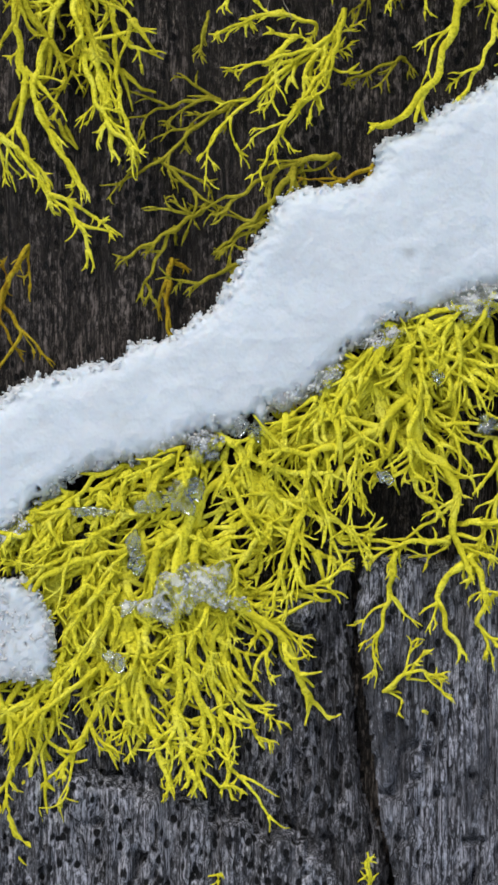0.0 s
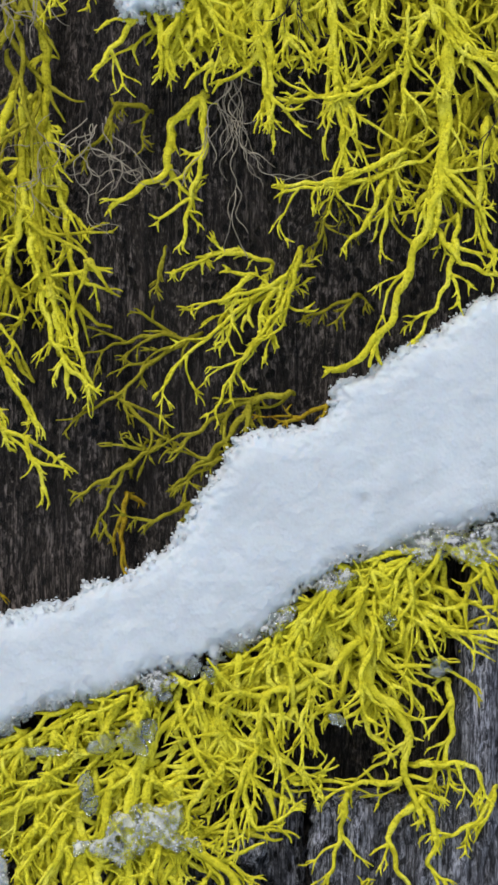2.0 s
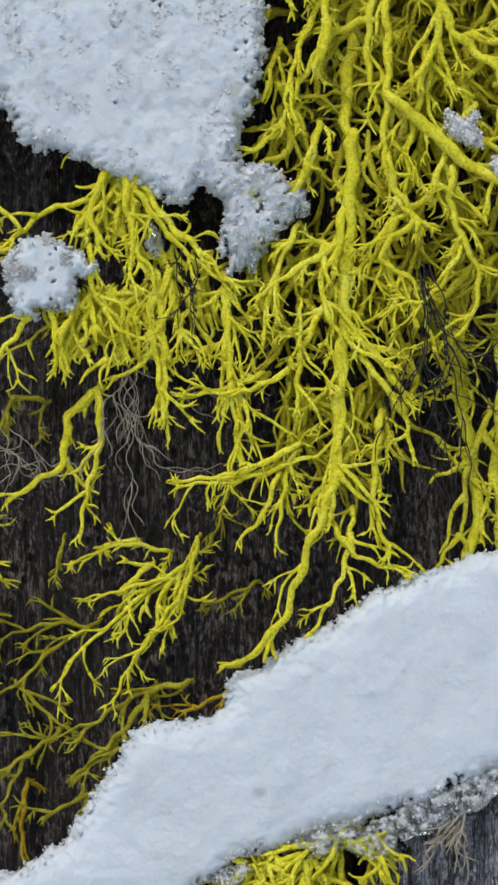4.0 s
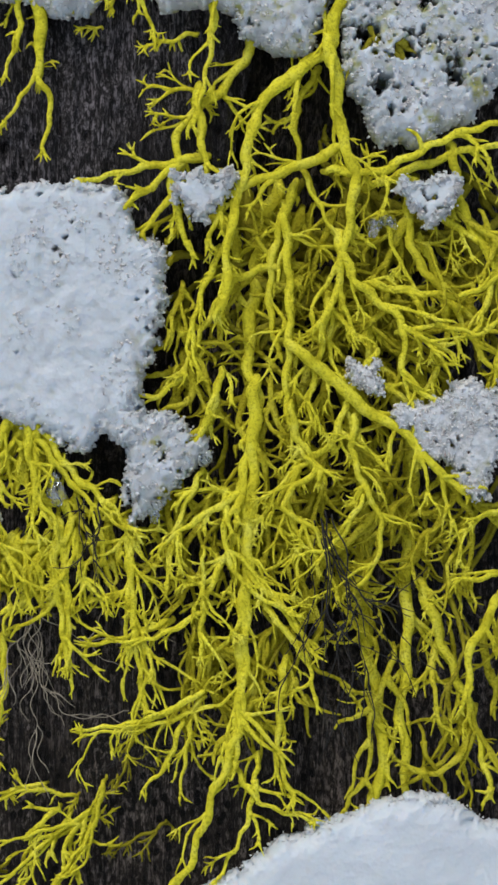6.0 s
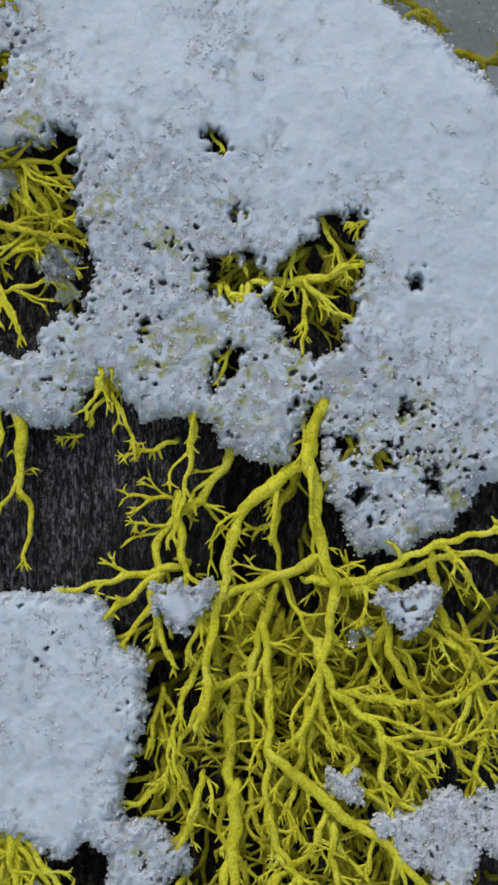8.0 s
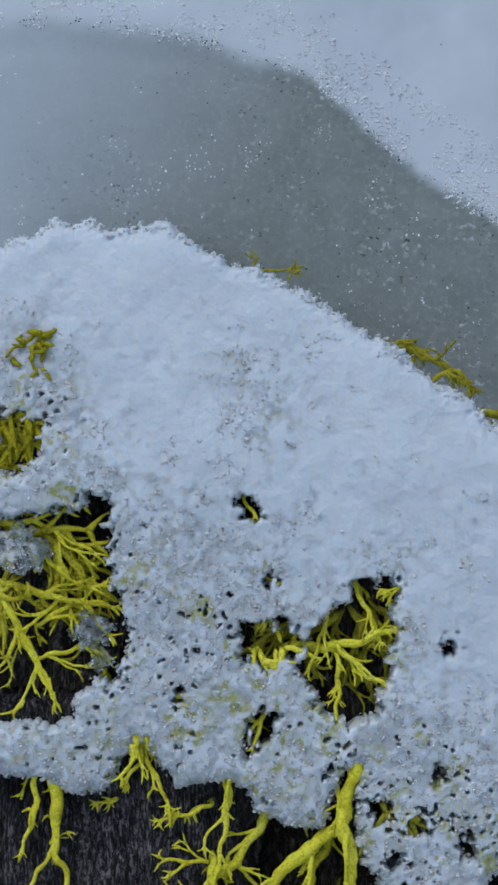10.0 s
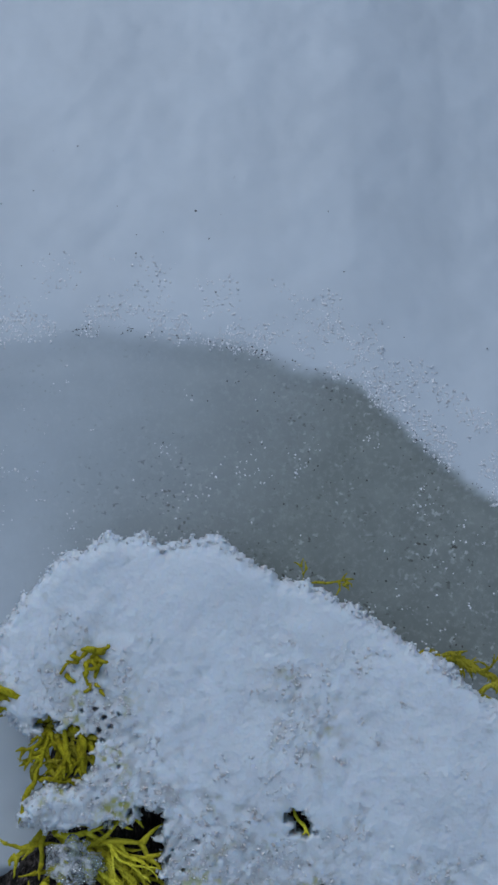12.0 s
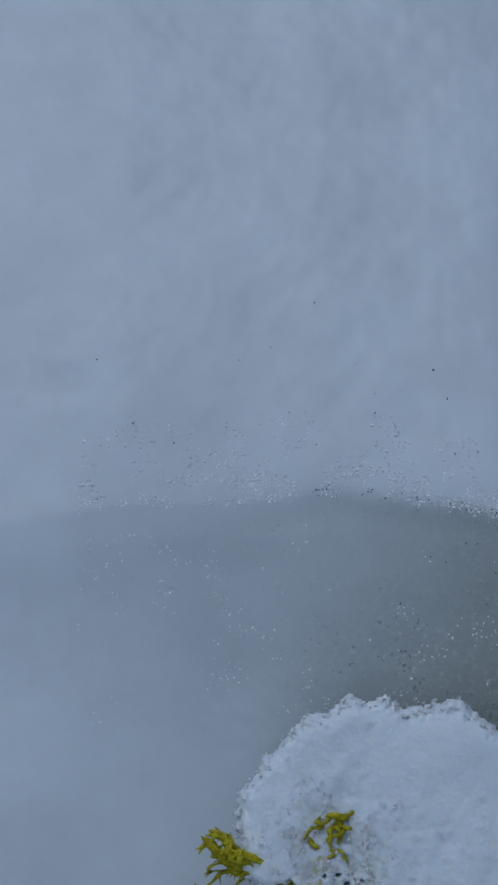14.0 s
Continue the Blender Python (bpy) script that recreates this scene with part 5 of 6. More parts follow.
main = Tuft("huge cascading clump of bright yellow branching lichen", 13)
main.stem(2.9, 0.2, -2.6, [(49.9, 430.6), (47.9, 423.3), (46.6, 417.7), (42.4, 414.6), (36.9, 409.5), (35.3, 404.0), (34.3, 398.8), (32.4, 391.1), (31.8, 382.2)], 0.4, taper=0.5)
main.stem(2.8, -1.0, -2.6, [(46.6, 418.5), (47.8, 412.8), (48.0, 406.4), (50.0, 400.7), (49.8, 395.1), (48.5, 388.6), (47.3, 382.2), (45.2, 378.5)], 0.4)
main.stem(2.4, 3.0, -1.4, [(37.0, 424.2), (36.2, 419.8), (33.3, 414.5), (29.6, 410.5), (25.6, 407.1), (25.0, 401.6), (24.3, 397.6), (26.3, 390.3)], 0.4)
main.stem(1.9, -0.2, -1.2, [(29.3, 429.9), (30.2, 422.6), (29.7, 417.0), (28.7, 412.1)], 0.6, 5)
main.stem(2.0, 0.0, -1.0, [(28.0, 412.1), (28.4, 406.5), (29.2, 399.2)], 0.4, 5)
main.stem(2.1, -0.6, -2.0, [(48.2, 403.5), (42.1, 400.8), (36.9, 399.0), (32.0, 396.4), (29.5, 390.3)], 0.5, 5)
main.stem(1.7, -1.2, -2.6, [(46.6, 400.3), (53.0, 399.9), (58.7, 402.4), (65.2, 405.3), (73.2, 407.2)], 0.4, 5, 1, 0.7)
main.stem(2.3, 1.0, 0.4, [(53.0, 398.3), (61.1, 401.5), (68.4, 403.8), (74.0, 403.0)], 0.4, 6)
main.stem(1.8, -1.6, -2.6, [(47.7, 391.0), (49.7, 385.4), (52.9, 382.1), (56.9, 378.1), (57.1, 371.6), (61.3, 367.4)], 0.5, 6)
main.stem(1.5, -2.0, -2.2, [(56.9, 377.4), (62.6, 378.0), (68.2, 377.0), (73.1, 382.0)], 0.6, 5)
main.stem(1.7, -1.0, -1.8, [(51.7, 384.1), (59.4, 382.9), (65.8, 382.5), (70.7, 385.1), (74.0, 388.1)], 0.5, 6)
main.stem(2.0, 0.0, -2.2, [(40.1, 395.1), (40.8, 385.4), (40.8, 375.7), (40.3, 367.6), (42.3, 361.0), (45.1, 357.5)], 0.5, 6)
main.stem(2.9, -1.8, -2.8, [(41.2, 375.3), (47.2, 370.4), (52.2, 365.8), (57.0, 363.1), (60.9, 358.5), (64.9, 355.0)], 0.4, 7)
main.stem(2.8, 5.0, -1.6, [(39.3, 398.3), (36.8, 391.1), (36.1, 384.6), (35.1, 377.4), (35.1, 371.7), (36.4, 367.7), (35.5, 362.8), (34.1, 356.4), (33.4, 352.3)], 0.4, 7)
main.stem(2.4, 0.0, -1.2, [(33.8, 354.8), (35.0, 345.9), (34.6, 335.4), (34.1, 325.7), (32.8, 316.0)], 0.6, 7)
main.stem(1.6, -2.4, -2.2, [(50.0, 365.2), (49.6, 360.7), (51.0, 355.9), (53.6, 350.2), (52.7, 344.2), (50.3, 341.3)], 0.5, 5)
main.stem(1.4, -2.4, -2.2, [(55.4, 363.1), (54.4, 358.3), (51.6, 361.1)], 0.5, 5)
main.stem(1.7, -1.2, -2.0, [(33.8, 354.4), (27.7, 350.7), (22.5, 347.1)], 0.7, 5)
main.stem(1.8, -1.0, -2.0, [(31.8, 354.0), (31.9, 345.9), (35.4, 340.6), (40.6, 337.6)], 0.6, 5)
main.stem(3.8, 8.0, 3.0, [(48.5, 371.5), (50.5, 360.9), (51.7, 351.1), (51.1, 341.3), (52.2, 330.7), (54.0, 318.5), (52.7, 309.5), (49.4, 301.4)], 0.4, 6)
main.stem(3.4, 8.0, 3.0, [(56.3, 369.9), (58.8, 360.9), (58.2, 351.1), (57.8, 341.3), (57.9, 331.5), (56.9, 323.4), (57.6, 312.8), (56.8, 303.0)], 0.5, 6)
main.stem(2.2, 2.6, 2.4, [(59.8, 340.5), (63.4, 330.7), (66.8, 322.5), (69.4, 311.9)], 0.4, 6)
main.stem(2.5, -0.5, -1.2, [(73.7, 346.5), (70.1, 338.4), (66.6, 332.0), (66.1, 326.7)], 0.4, 5)
main.stem(1.6, -1.0, -1.6, [(73.7, 343.9), (68.9, 342.5), (64.8, 342.0)], 0.5, 4)
main.stem(1.6, -1.0, -1.6, [(73.8, 352.9), (68.9, 351.2), (64.9, 348.5)], 0.5, 4)
main.stem(1.7, -1.0, -1.0, [(52.9, 374.0), (49.6, 369.2), (46.4, 361.2), (40.7, 357.1), (36.6, 350.7)], 0.7, 5)
main.stem(1.7, -0.6, -1.0, [(46.5, 382.2), (45.2, 374.1), (43.6, 366.0), (47.2, 361.2)], 0.6, 5)
main.stem(1.8, 0.6, -0.5, [(57.8, 396.6), (58.6, 388.6), (63.4, 382.1), (68.2, 374.0), (72.2, 369.1)], 0.7, 6)
main.stem(1.8, 0.6, 0.0, [(64.3, 403.1), (65.9, 394.2), (70.7, 385.3), (72.3, 377.2)], 0.7, 6)
main.stem(2.6, 0.0, -1.2, [(35.9, 369.9), (35.5, 356.3), (34.5, 341.8), (33.8, 329.7), (33.0, 320.1), (29.8, 311.7), (27.3, 304.4), (25.5, 300.4), (20.1, 294.8)], 0.4, 6)
main.stem(1.8, -0.6, -1.2, [(35.2, 342.6), (40.0, 337.8), (43.2, 333.4)], 0.6, 5)
main.stem(1.3, 0.6, 0.0, [(28.0, 324.9), (24.8, 322.3), (18.4, 320.9), (11.6, 320.2)], 0.5, 5)
main.stem(1.2, 0.6, 0.2, [(25.4, 322.1), (23.2, 316.1), (20.2, 312.7)], 0.4, 4)
main.stem(1.1, 0.6, 0.4, [(26.6, 321.7), (25.0, 312.0)], 0.4, 4)
main.stem(1.4, 0.4, 0.2, [(33.3, 314.5), (36.5, 310.3), (43.3, 307.7)], 0.5, 5)
main.stem(1.4, 0.4, 1.0, [(36.1, 316.1), (34.5, 307.3), (30.1, 298.8)], 0.6, 5)
main.stem(1.8, 0.4, -0.4, [(40.0, 329.8), (39.1, 318.5), (41.1, 310.5)], 0.6, 5)
main.stem(1.7, 1.0, 0.6, [(18.1, 349.8), (17.9, 338.5), (20.0, 330.5), (19.3, 324.5)], 0.9, 6)
main.stem(1.5, 0.8, 0.2, [(23.2, 336.1), (17.5, 334.1), (12.3, 332.9)], 0.8, 5)
main.stem(1.8, -0.6, -1.0, [(42.4, 359.5), (40.6, 352.3), (43.6, 346.6)], 0.6, 5)
main.stem(1.6, -0.2, -1.0, [(27.9, 357.0), (24.7, 349.8), (23.1, 341.8)], 0.6, 5)
main.stem(1.6, -0.2, -0.6, [(32.8, 347.4), (28.8, 339.4), (28.0, 332.1)], 0.7, 5)
main.stem(2.0, 0.0, -1.5, [(25.6, 401.6), (21.5, 398.4), (17.5, 395.2)], 0.3, 4)
main.stem(2.0, 0.4, -1.5, [(25.5, 398.4), (22.3, 394.4), (19.9, 391.2)], 0.3, 4)
main.stem(1.8, 0.6, -1.0, [(28.8, 402.4), (20.7, 400.9), (11.8, 398.9)], 0.6, 3)
main.stem(1.6, 0.6, 0.6, [(27.8, 374.2), (23.0, 368.9), (19.3, 368.2)], 0.5, 4)

main.stem(1.7, 2.4, -1.8, [(45.0, 414.9), (42.0, 408.8), (42.8, 400.9), (45.3, 395.1), (47.9, 390.2)], 0.4, 4, tip=False)
main.stem(1.5, 0.2, -1.0, [(47.0, 380.1), (46.5, 374.9), (47.6, 371.6)], 0.4, 4)
main.stem(2.1, 2.0, 0.6, [(59.8, 390.6), (62.1, 385.3), (63.6, 379.6), (62.6, 374.0), (60.2, 368.3)], 0.5, 5)
main.stem(1.2, -1.0, -1.4, [(54.7, 393.8), (55.5, 389.5), (58.3, 384.1)], 0.3, 3)
main.stem(1.9, 0.6, -0.2, [(61.5, 394.6), (67.8, 390.4), (73.5, 388.1)], 0.4, 5)
main.stem(1.5, -0.8, -1.4, [(69.9, 384.9), (68.3, 379.6), (66.9, 377.2), (61.1, 374.4)], 0.4, 4)
main.stem(1.6, -0.4, -1.0, [(73.1, 381.2), (70.8, 374.8), (69.8, 369.1)], 0.5, 4)
main.stem(1.5, -1.6, -2.4, [(41.0, 366.8), (41.8, 362.5), (44.5, 358.0), (40.8, 354.7), (40.3, 351.8), (44.4, 348.9), (47.3, 340.1)], 0.4, 4)
main.stem(1.3, -2.0, -2.4, [(51.3, 353.9), (47.1, 347.3), (42.6, 345.8)], 0.4, 3)
main.stem(1.1, -1.6, -1.8, [(42.4, 349.9), (41.7, 341.4)], 0.4, 3)
main.stem(1.1, -1.2, -1.6, [(28.5, 345.9), (28.9, 339.4), (33.5, 334.1)], 0.4, 3)
main.stem(1.6, -1.0, -1.8, [(37.8, 337.8), (43.1, 330.5), (44.1, 325.6)], 0.4, 4)
main.stem(1.8, 0.8, 0.2, [(17.6, 350.0), (18.2, 342.7), (18.8, 333.8), (19.7, 325.7)], 0.8, 5)
main.stem(1.2, 0.4, -0.4, [(29.3, 338.2), (22.2, 334.1), (12.3, 333.0)], 0.5, 4)
main.stem(1.3, 0.4, -0.4, [(27.6, 325.7), (20.3, 322.1), (11.4, 320.8)], 0.4, 3)
main.stem(1.6, 0.2, -0.8, [(31.1, 371.7), (29.4, 365.3), (25.3, 358.8), (22.3, 354.0)], 0.5, 4)
main.stem(1.7, 0.4, -0.6, [(32.8, 391.1), (29.1, 384.7), (27.1, 377.4), (27.8, 371.7)], 0.5, 4)
main.stem(1.6, 0.8, 0.0, [(39.2, 387.0), (33.6, 385.0), (29.5, 379.8), (25.8, 371.8)], 0.5, 4)
main.stem(1.9, 1.0, 0.0, [(41.7, 398.3), (39.2, 391.1), (38.0, 382.2), (39.2, 374.1)], 0.5, 4)
main.stem(1.8, 1.4, 0.2, [(51.7, 378.9), (52.9, 371.6), (57.7, 366.8), (59.3, 359.5)], 0.5, 4)
# rear and inner branches below carry their shade in darker materials
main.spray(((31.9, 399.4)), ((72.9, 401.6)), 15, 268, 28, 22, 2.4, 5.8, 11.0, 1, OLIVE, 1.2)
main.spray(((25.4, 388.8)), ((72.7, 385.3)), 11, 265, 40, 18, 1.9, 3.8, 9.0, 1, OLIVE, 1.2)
main.spray(((27.7, 366.0)), ((65.9, 360.9)), 12, 262, 25, 17, 1.5, 0.8, 5.0, 1, SHADED)
main.spray(((27.7, 349.7)), ((49.6, 349.6)), 9, 262, 25, 14, 1.3, 0.8, 5.0, 1, SHADED)
main.spray(((20.0, 355.7)), ((42.6, 356.6)), 15, 265, 24, 17, 1.5, 0.8, 4.5, 1, SHADED)
main.spray(((26.5, 334.7)), ((44.3, 336.4)), 15, 262, 22, 15, 1.4, 1.2, 4.9, 1, SHADED)
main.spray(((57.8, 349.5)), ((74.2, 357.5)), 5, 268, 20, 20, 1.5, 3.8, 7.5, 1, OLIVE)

main.spray(((25.5, 396.8)), ((72.5, 395.0)), 11, 258, 30, 14, 1.6, -0.2, 4.0, 1, SHADED)
main.spray(((35.2, 390.3)), ((70.8, 377.2)), 7, 200, 30, 13, 1.4, -0.2, 4.5, 0, SHADED)
main.spray(((35.2, 394.4)), ((57.8, 374.0)), 7, 335, 30, 13, 1.4, -0.2, 4.5, 0, SHADED)
main.spray(((23.8, 390.4)), ((27.8, 366.0)), 12, 262, 35, 10, 1.5, 0.8, 4.5, 1, SHADED)

for a, b, c in ([(57.3, 390.3), (66.3, 391.0), (70.3, 382.8)], [(51.6, 395.2), (58.1, 388.6), (57.2, 379.6)], [(64.7, 396.8), (68.7, 390.2), (64.6, 382.0)], [(27.8, 395.3), (33.5, 390.4), (31.0, 379.8)], [(43.3, 388.7), (49.9, 391.1), (53.1, 383.7)], [(72.8, 395.1), (66.2, 386.9), (67.8, 375.5)], [(36.8, 379.7), (43.3, 374.0), (41.6, 364.2)], [(54.7, 375.6), (62.9, 371.4), (63.7, 362.4)]):
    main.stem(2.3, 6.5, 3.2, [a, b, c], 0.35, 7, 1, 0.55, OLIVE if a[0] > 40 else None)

main.spray(((51.1, 331.9)), ((72.2, 337.5)), 5, 262, 20, 16, 1.5, 1.2, 4.1, 1, SHADED)
main.spray(((52.7, 320.5)), ((72.1, 323.7)), 5, 255, 22, 14, 1.4, 1.2, 4.1, 1, SHADED)

main.spray((34.0, 388.0), (72.0, 384.0), 14, 262, 45, 13, 1.5, 1.5, 5.0, 1, SHADED, 0.9)
main.spray((34.0, 372.0), (70.0, 372.0), 14, 262, 40, 13, 1.5, 1.0, 5.0, 1, SHADED, 0.9)
main.spray((54.0, 352.0), (72.0, 360.0), 8, 262, 30, 15, 1.6, 0.5, 4.0, 1, SHADED, 0.9)

wisp = Tuft("yellow lichen sprigs below the snow block's edge", 14)
wisp.stem(1.6, 0.6, -0.4, [(3.2, 366.2), (4.4, 360.6), (4.7, 354.9), (7.5, 350.4)], 0.6, 4)
wisp.stem(1.6, 0.4, -0.4, [(6.0, 363.0), (10.0, 357.3), (14.8, 353.2), (18.4, 348.8)], 0.6, 5)
wisp.stem(1.8, 0.6, -0.2, [(7.9, 350.0), (8.7, 342.8), (9.1, 335.5), (8.8, 330.6)], 0.7, 5)
wisp.stem(1.5, 0.6, 0.2, [(9.9, 349.2), (11.5, 342.7), (14.3, 338.7)], 0.6, 4)
wisp.spray(((2.5, 355.5)), ((17.1, 353.8)), 8, 268, 25, 13, 1.4, 0.8, 2.6, 1)
hook = Tuft("single yellow lichen branch hanging on bare dark wood", 15)
hook.stem(2.6, 0.4, 0.0, [(4.7, 425.6), (5.6, 420.3), (5.0, 413.9)], 0.2, 4, tip=False)
hook.stem(1.5, 0.0, 0.0, [(5.0, 414.3), (3.0, 411.5), (0.5, 407.4)], 0.2, 3)
hook.stem(1.6, 0.0, 0.0, [(5.0, 414.3), (6.9, 409.8), (5.8, 403.8)], 0.2, 3)
hook.stem(1.4, 0.2, 0.0, [(2.3, 425.2), (2.6, 420.3), (0.6, 414.7)], 0.4, 3)
edge = Tuft("short yellow lichen fringe under the snow cap", 16)
edge.stem(1.5, 0.4, -0.6, [(13.6, 425.9), (14.0, 429.6), (16.8, 431.6), (18.0, 427.5), (16.0, 424.7)], 0.5, 3)
edge.stem(1.4, 0.4, -0.4, [(18.4, 427.5), (20.8, 422.7), (22.0, 419.0)], 0.6, 3)
edge.stem(1.3, 0.6, 0.2, [(27.3, 420.2), (24.0, 419.0), (20.8, 418.6)], 0.8, 3)
edge.stem(1.3, 0.8, 0.4, [(27.2, 412.1), (24.0, 412.2), (21.2, 412.6)], 0.9, 3)
edge.stem(1.1, 0.8, 0.4, [(26.4, 408.1), (22.0, 408.5)], 0.7, 2.5)
edge.stem(0.9, 0.8, 0.4, [(13.9, 421.1), (11.9, 420.9)], 0.9, 2)
nest = Tuft("yellow lichen showing through a melted hole in snow", 17)
nest.stem(2.2, 0.6, -1.0, [(40.6, 443.2), (45.5, 443.1), (50.3, 443.9), (54.4, 445.5)], 0.5, 5)
nest.stem(1.6, 0.6, -1.0, [(48.8, 452.0), (50.8, 447.9), (52.0, 444.7)], 0.4, 4)
nest.stem(1.4, 0.8, -0.6, [(45.5, 449.6), (44.3, 445.6), (42.2, 439.9)], 0.4, 4)
nest.stem(1.4, 0.8, -0.6, [(46.3, 442.3), (46.4, 436.7), (45.8, 432.6)], 0.4, 4)
nest.stem(1.6, 0.2, -0.8, [(46.3, 443.1), (50.3, 439.0), (53.9, 437.0)], 0.4, 4)
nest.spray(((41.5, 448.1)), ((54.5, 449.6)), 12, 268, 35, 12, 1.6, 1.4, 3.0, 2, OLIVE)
nest.stem(1.2, 0.8, -1.0, [(33.1, 464.7), (34.7, 461.9)], 0.6, 3)
nest.stem(1.4, 0.8, -1.0, [(35.7, 433.5), (34.0, 428.7)], 0.6, 3)
nest.stem(1.6, 0.5, -1.2, [(47.8, 429.4), (46.1, 423.7), (46.4, 417.2)], 0.4, 3)
nest.spray(((31.8, 451.3)), ((45.5, 452.8)), 9, 270, 70, 4.5, 1.3, -2.0, -0.8, 0, OLIVE)
nest.spray(((16.4, 433.8)), ((24.4, 436.9)), 8, 270, 70, 4.5, 1.3, -2.0, -0.8, 0)
nest.spray(((51.6, 420.5)), ((66.0, 414.8)), 10, 270, 70, 4.5, 1.3, -2.0, -0.8, 0, OLIVE)
nest.spray(((32.5, 441.6)), ((39.8, 443.2)), 8, 270, 70, 4.5, 1.3, -2.0, -0.8, 0)
nest.stem(1.4, -0.5, -2.0, [(12.5, 424.1), (12.9, 428.5), (15.8, 431.3), (17.4, 428.9), (15.3, 425.2)], 0.4, 2.5)
nest.stem(1.7, -0.8, -2.2, [(30.1, 429.5), (30.5, 424.7), (30.0, 419.8)], 0.4, 3, tip=False)
nest.stem(1.2, -1.0, -2.2, [(56.1, 452.7), (54.4, 450.7)], 0.5, 2.5)
nest.stem(1.2, -0.4, -1.6, [(66.5, 445.4), (64.1, 444.6)], 0.5, 2)
pocket = Tuft("ice-crusted yellow lichen in a pocket of the snow cap", 18)
pocket.stem(2.0, 0.8, -0.2, [(-3.0, 453.3), (1.8, 443.6), (4.9, 437.1)], 0.7, 6)
pocket.stem(1.5, 0.8, -0.2, [(4.3, 456.5), (7.5, 453.2), (5.1, 449.2), (1.0, 446.0)], 0.7, 6)
pocket.stem(1.3, 0.8, -0.2, [(3.4, 446.8), (9.1, 450.0), (14.8, 449.1)], 0.6, 5)
pocket.stem(1.3, 0.8, -0.2, [(3.4, 442.0), (9.9, 443.5), (13.1, 445.1)], 0.6, 5)
pocket.stem(1.5, 0.8, -0.2, [(-1.3, 461.4), (3.6, 461.4), (9.2, 458.1)], 0.8, 5)
pocket.spray(((-3.0, 463.1)), ((8.3, 458.1)), 9, 270, 50, 12, 1.4, 0.4, 2.4, 1, SHADED)
pocket.spray(((-3.1, 453.4)), ((5.0, 451.7)), 8, 285, 40, 13, 1.5, 0.2, 2.4, 1, SHADED)
pocket.stem(1.6, 0.8, -0.4, [(-5.0, 470.4), (-2.5, 475.9), (4.0, 475.9)], 0.9, 4, material=OLIVE)
pocket.stem(1.8, 0.8, -0.4, [(-1.7, 469.4), (0.8, 474.3), (4.8, 471.0)], 0.9, 4, material=OLIVE)
pocket.spray((-3.0, 477.0), (4.0, 476.6), 14, 262, 45, 6, 1.3, -0.6, 1.0, 1, MOSSY)
pocket.stem(1.8, 0.6, -0.4, [(-2.8, 476.4), (-4.4, 471.0), (-6.6, 465.4)], 0.5, 3, material=MOSSY)
pocket.stem(1.3, 0.4, -0.4, [(-3.6, 469.6), (0.4, 469.4), (4.4, 470.0)], 0.4, 2, material=MOSSY)
sprig = Tuft("mossy lichen sprig melting out of the snow cap", 21, MOSSY)
sprig.spray((0.2, 486.0), (6.0, 488.4), 16, 220, 70, 2.0, 1.2, -1.4, -0.7, 1)
sprig.stem(1.3, 0.2, -0.9, [(6.4, 489.0), (3.6, 488.2), (0.8, 486.6), (-0.8, 485.4)], 0.9, 3)
sprig.spray((2.8, 483.2), (4.6, 484.0), 4, 260, 60, 1.5, 1.0, -1.2, -0.7, 0)
stub = Tuft("short mossy olive-yellow lichen stub beside the snow cap", 19, MOSSY)
for k in range(7):
    dx, dz, dy = 1.3 * math.sin(2.4 * k), 1.5 * math.cos(2.4 * k), 0.9 * math.sin(1.7 * k)
    line = [(-1.7, 479.4), (-3.7, 479.9), (-6.6, 480.7), (-10.7, 482.1), (-13.1, 484.0)][: 5 - k % 2]
    stub.stem(2.4, 2.0 + dy, -0.6 + dy, [(x + dx, z + dz) for x, z in line], 1.8, 2.2, 0, 0.6)
stub.stem(1.0, 1.2, 0.8, [(-9.9, 480.9), (-12.7, 479.7), (-15.2, 477.8)], 0.6, 2.5, material=OLIVE)
rim = Tuft("thin yellow lichen sprigs along the snow cap's rear edge", 20, OLIVE)
rim.stem(1.9, 4.6, 4.0, [(51.8, 486.6), (57.2, 486.1), (62.2, 483.6), (66.7, 479.8)], 1.2, 2.5)
rim.stem(1.7, 4.6, 4.0, [(60.5, 480.7), (63.8, 482.7), (66.3, 480.6)], 1.0, 2.5)
rim.stem(0.8, 5.0, 4.4, [(35.6, 497.5), (40.6, 497.8)], 0.4, 2)
rim.stem(2.2, 4.8, 4.0, [(67.6, 476.8), (71.3, 475.7), (77.1, 474.2)], 1.2, 3)

hair("hair_lichen", "thin grey tangled lichen strands hanging on dark wood", GREYHAIR, (3.6, 337.0), -82, 9, 25, 0.17, 2.6, 71, 7, 0.8)
hair("hair_lichen", "thin grey tangled lichen strands hanging on dark wood", GREYHAIR, (-16.0, 330.0), -103, 9, 20, 0.17, 2.6, 72, 16, 1.1)
hair("hair_lichen", "thin grey tangled lichen strands hanging on dark wood", GREYHAIR, (-28.2, 354.8), -95, 7, 18, 0.22, 1.6, 73, 14, 0.9)
hair("hair_lichen", "fine black lichen hairs tangled in yellow branches", BLACKHAIR, (45.2, 349.4), -80, 10, 33, 0.24, -2.4, 74, 4, 0.3)
hair("hair_lichen", "fine black lichen hairs tangled in yellow branches", BLACKHAIR, (11.6, 353.6), -85, 6, 11, 0.22, -0.9, 75, 12, 0.5)
hair("hair_lichen", "fine black lichen hairs on dark wood", BLACKHAIR, (19.0, 322.0), -95, 7, 12, 0.2, 3.0, 77, 25, 0.9)
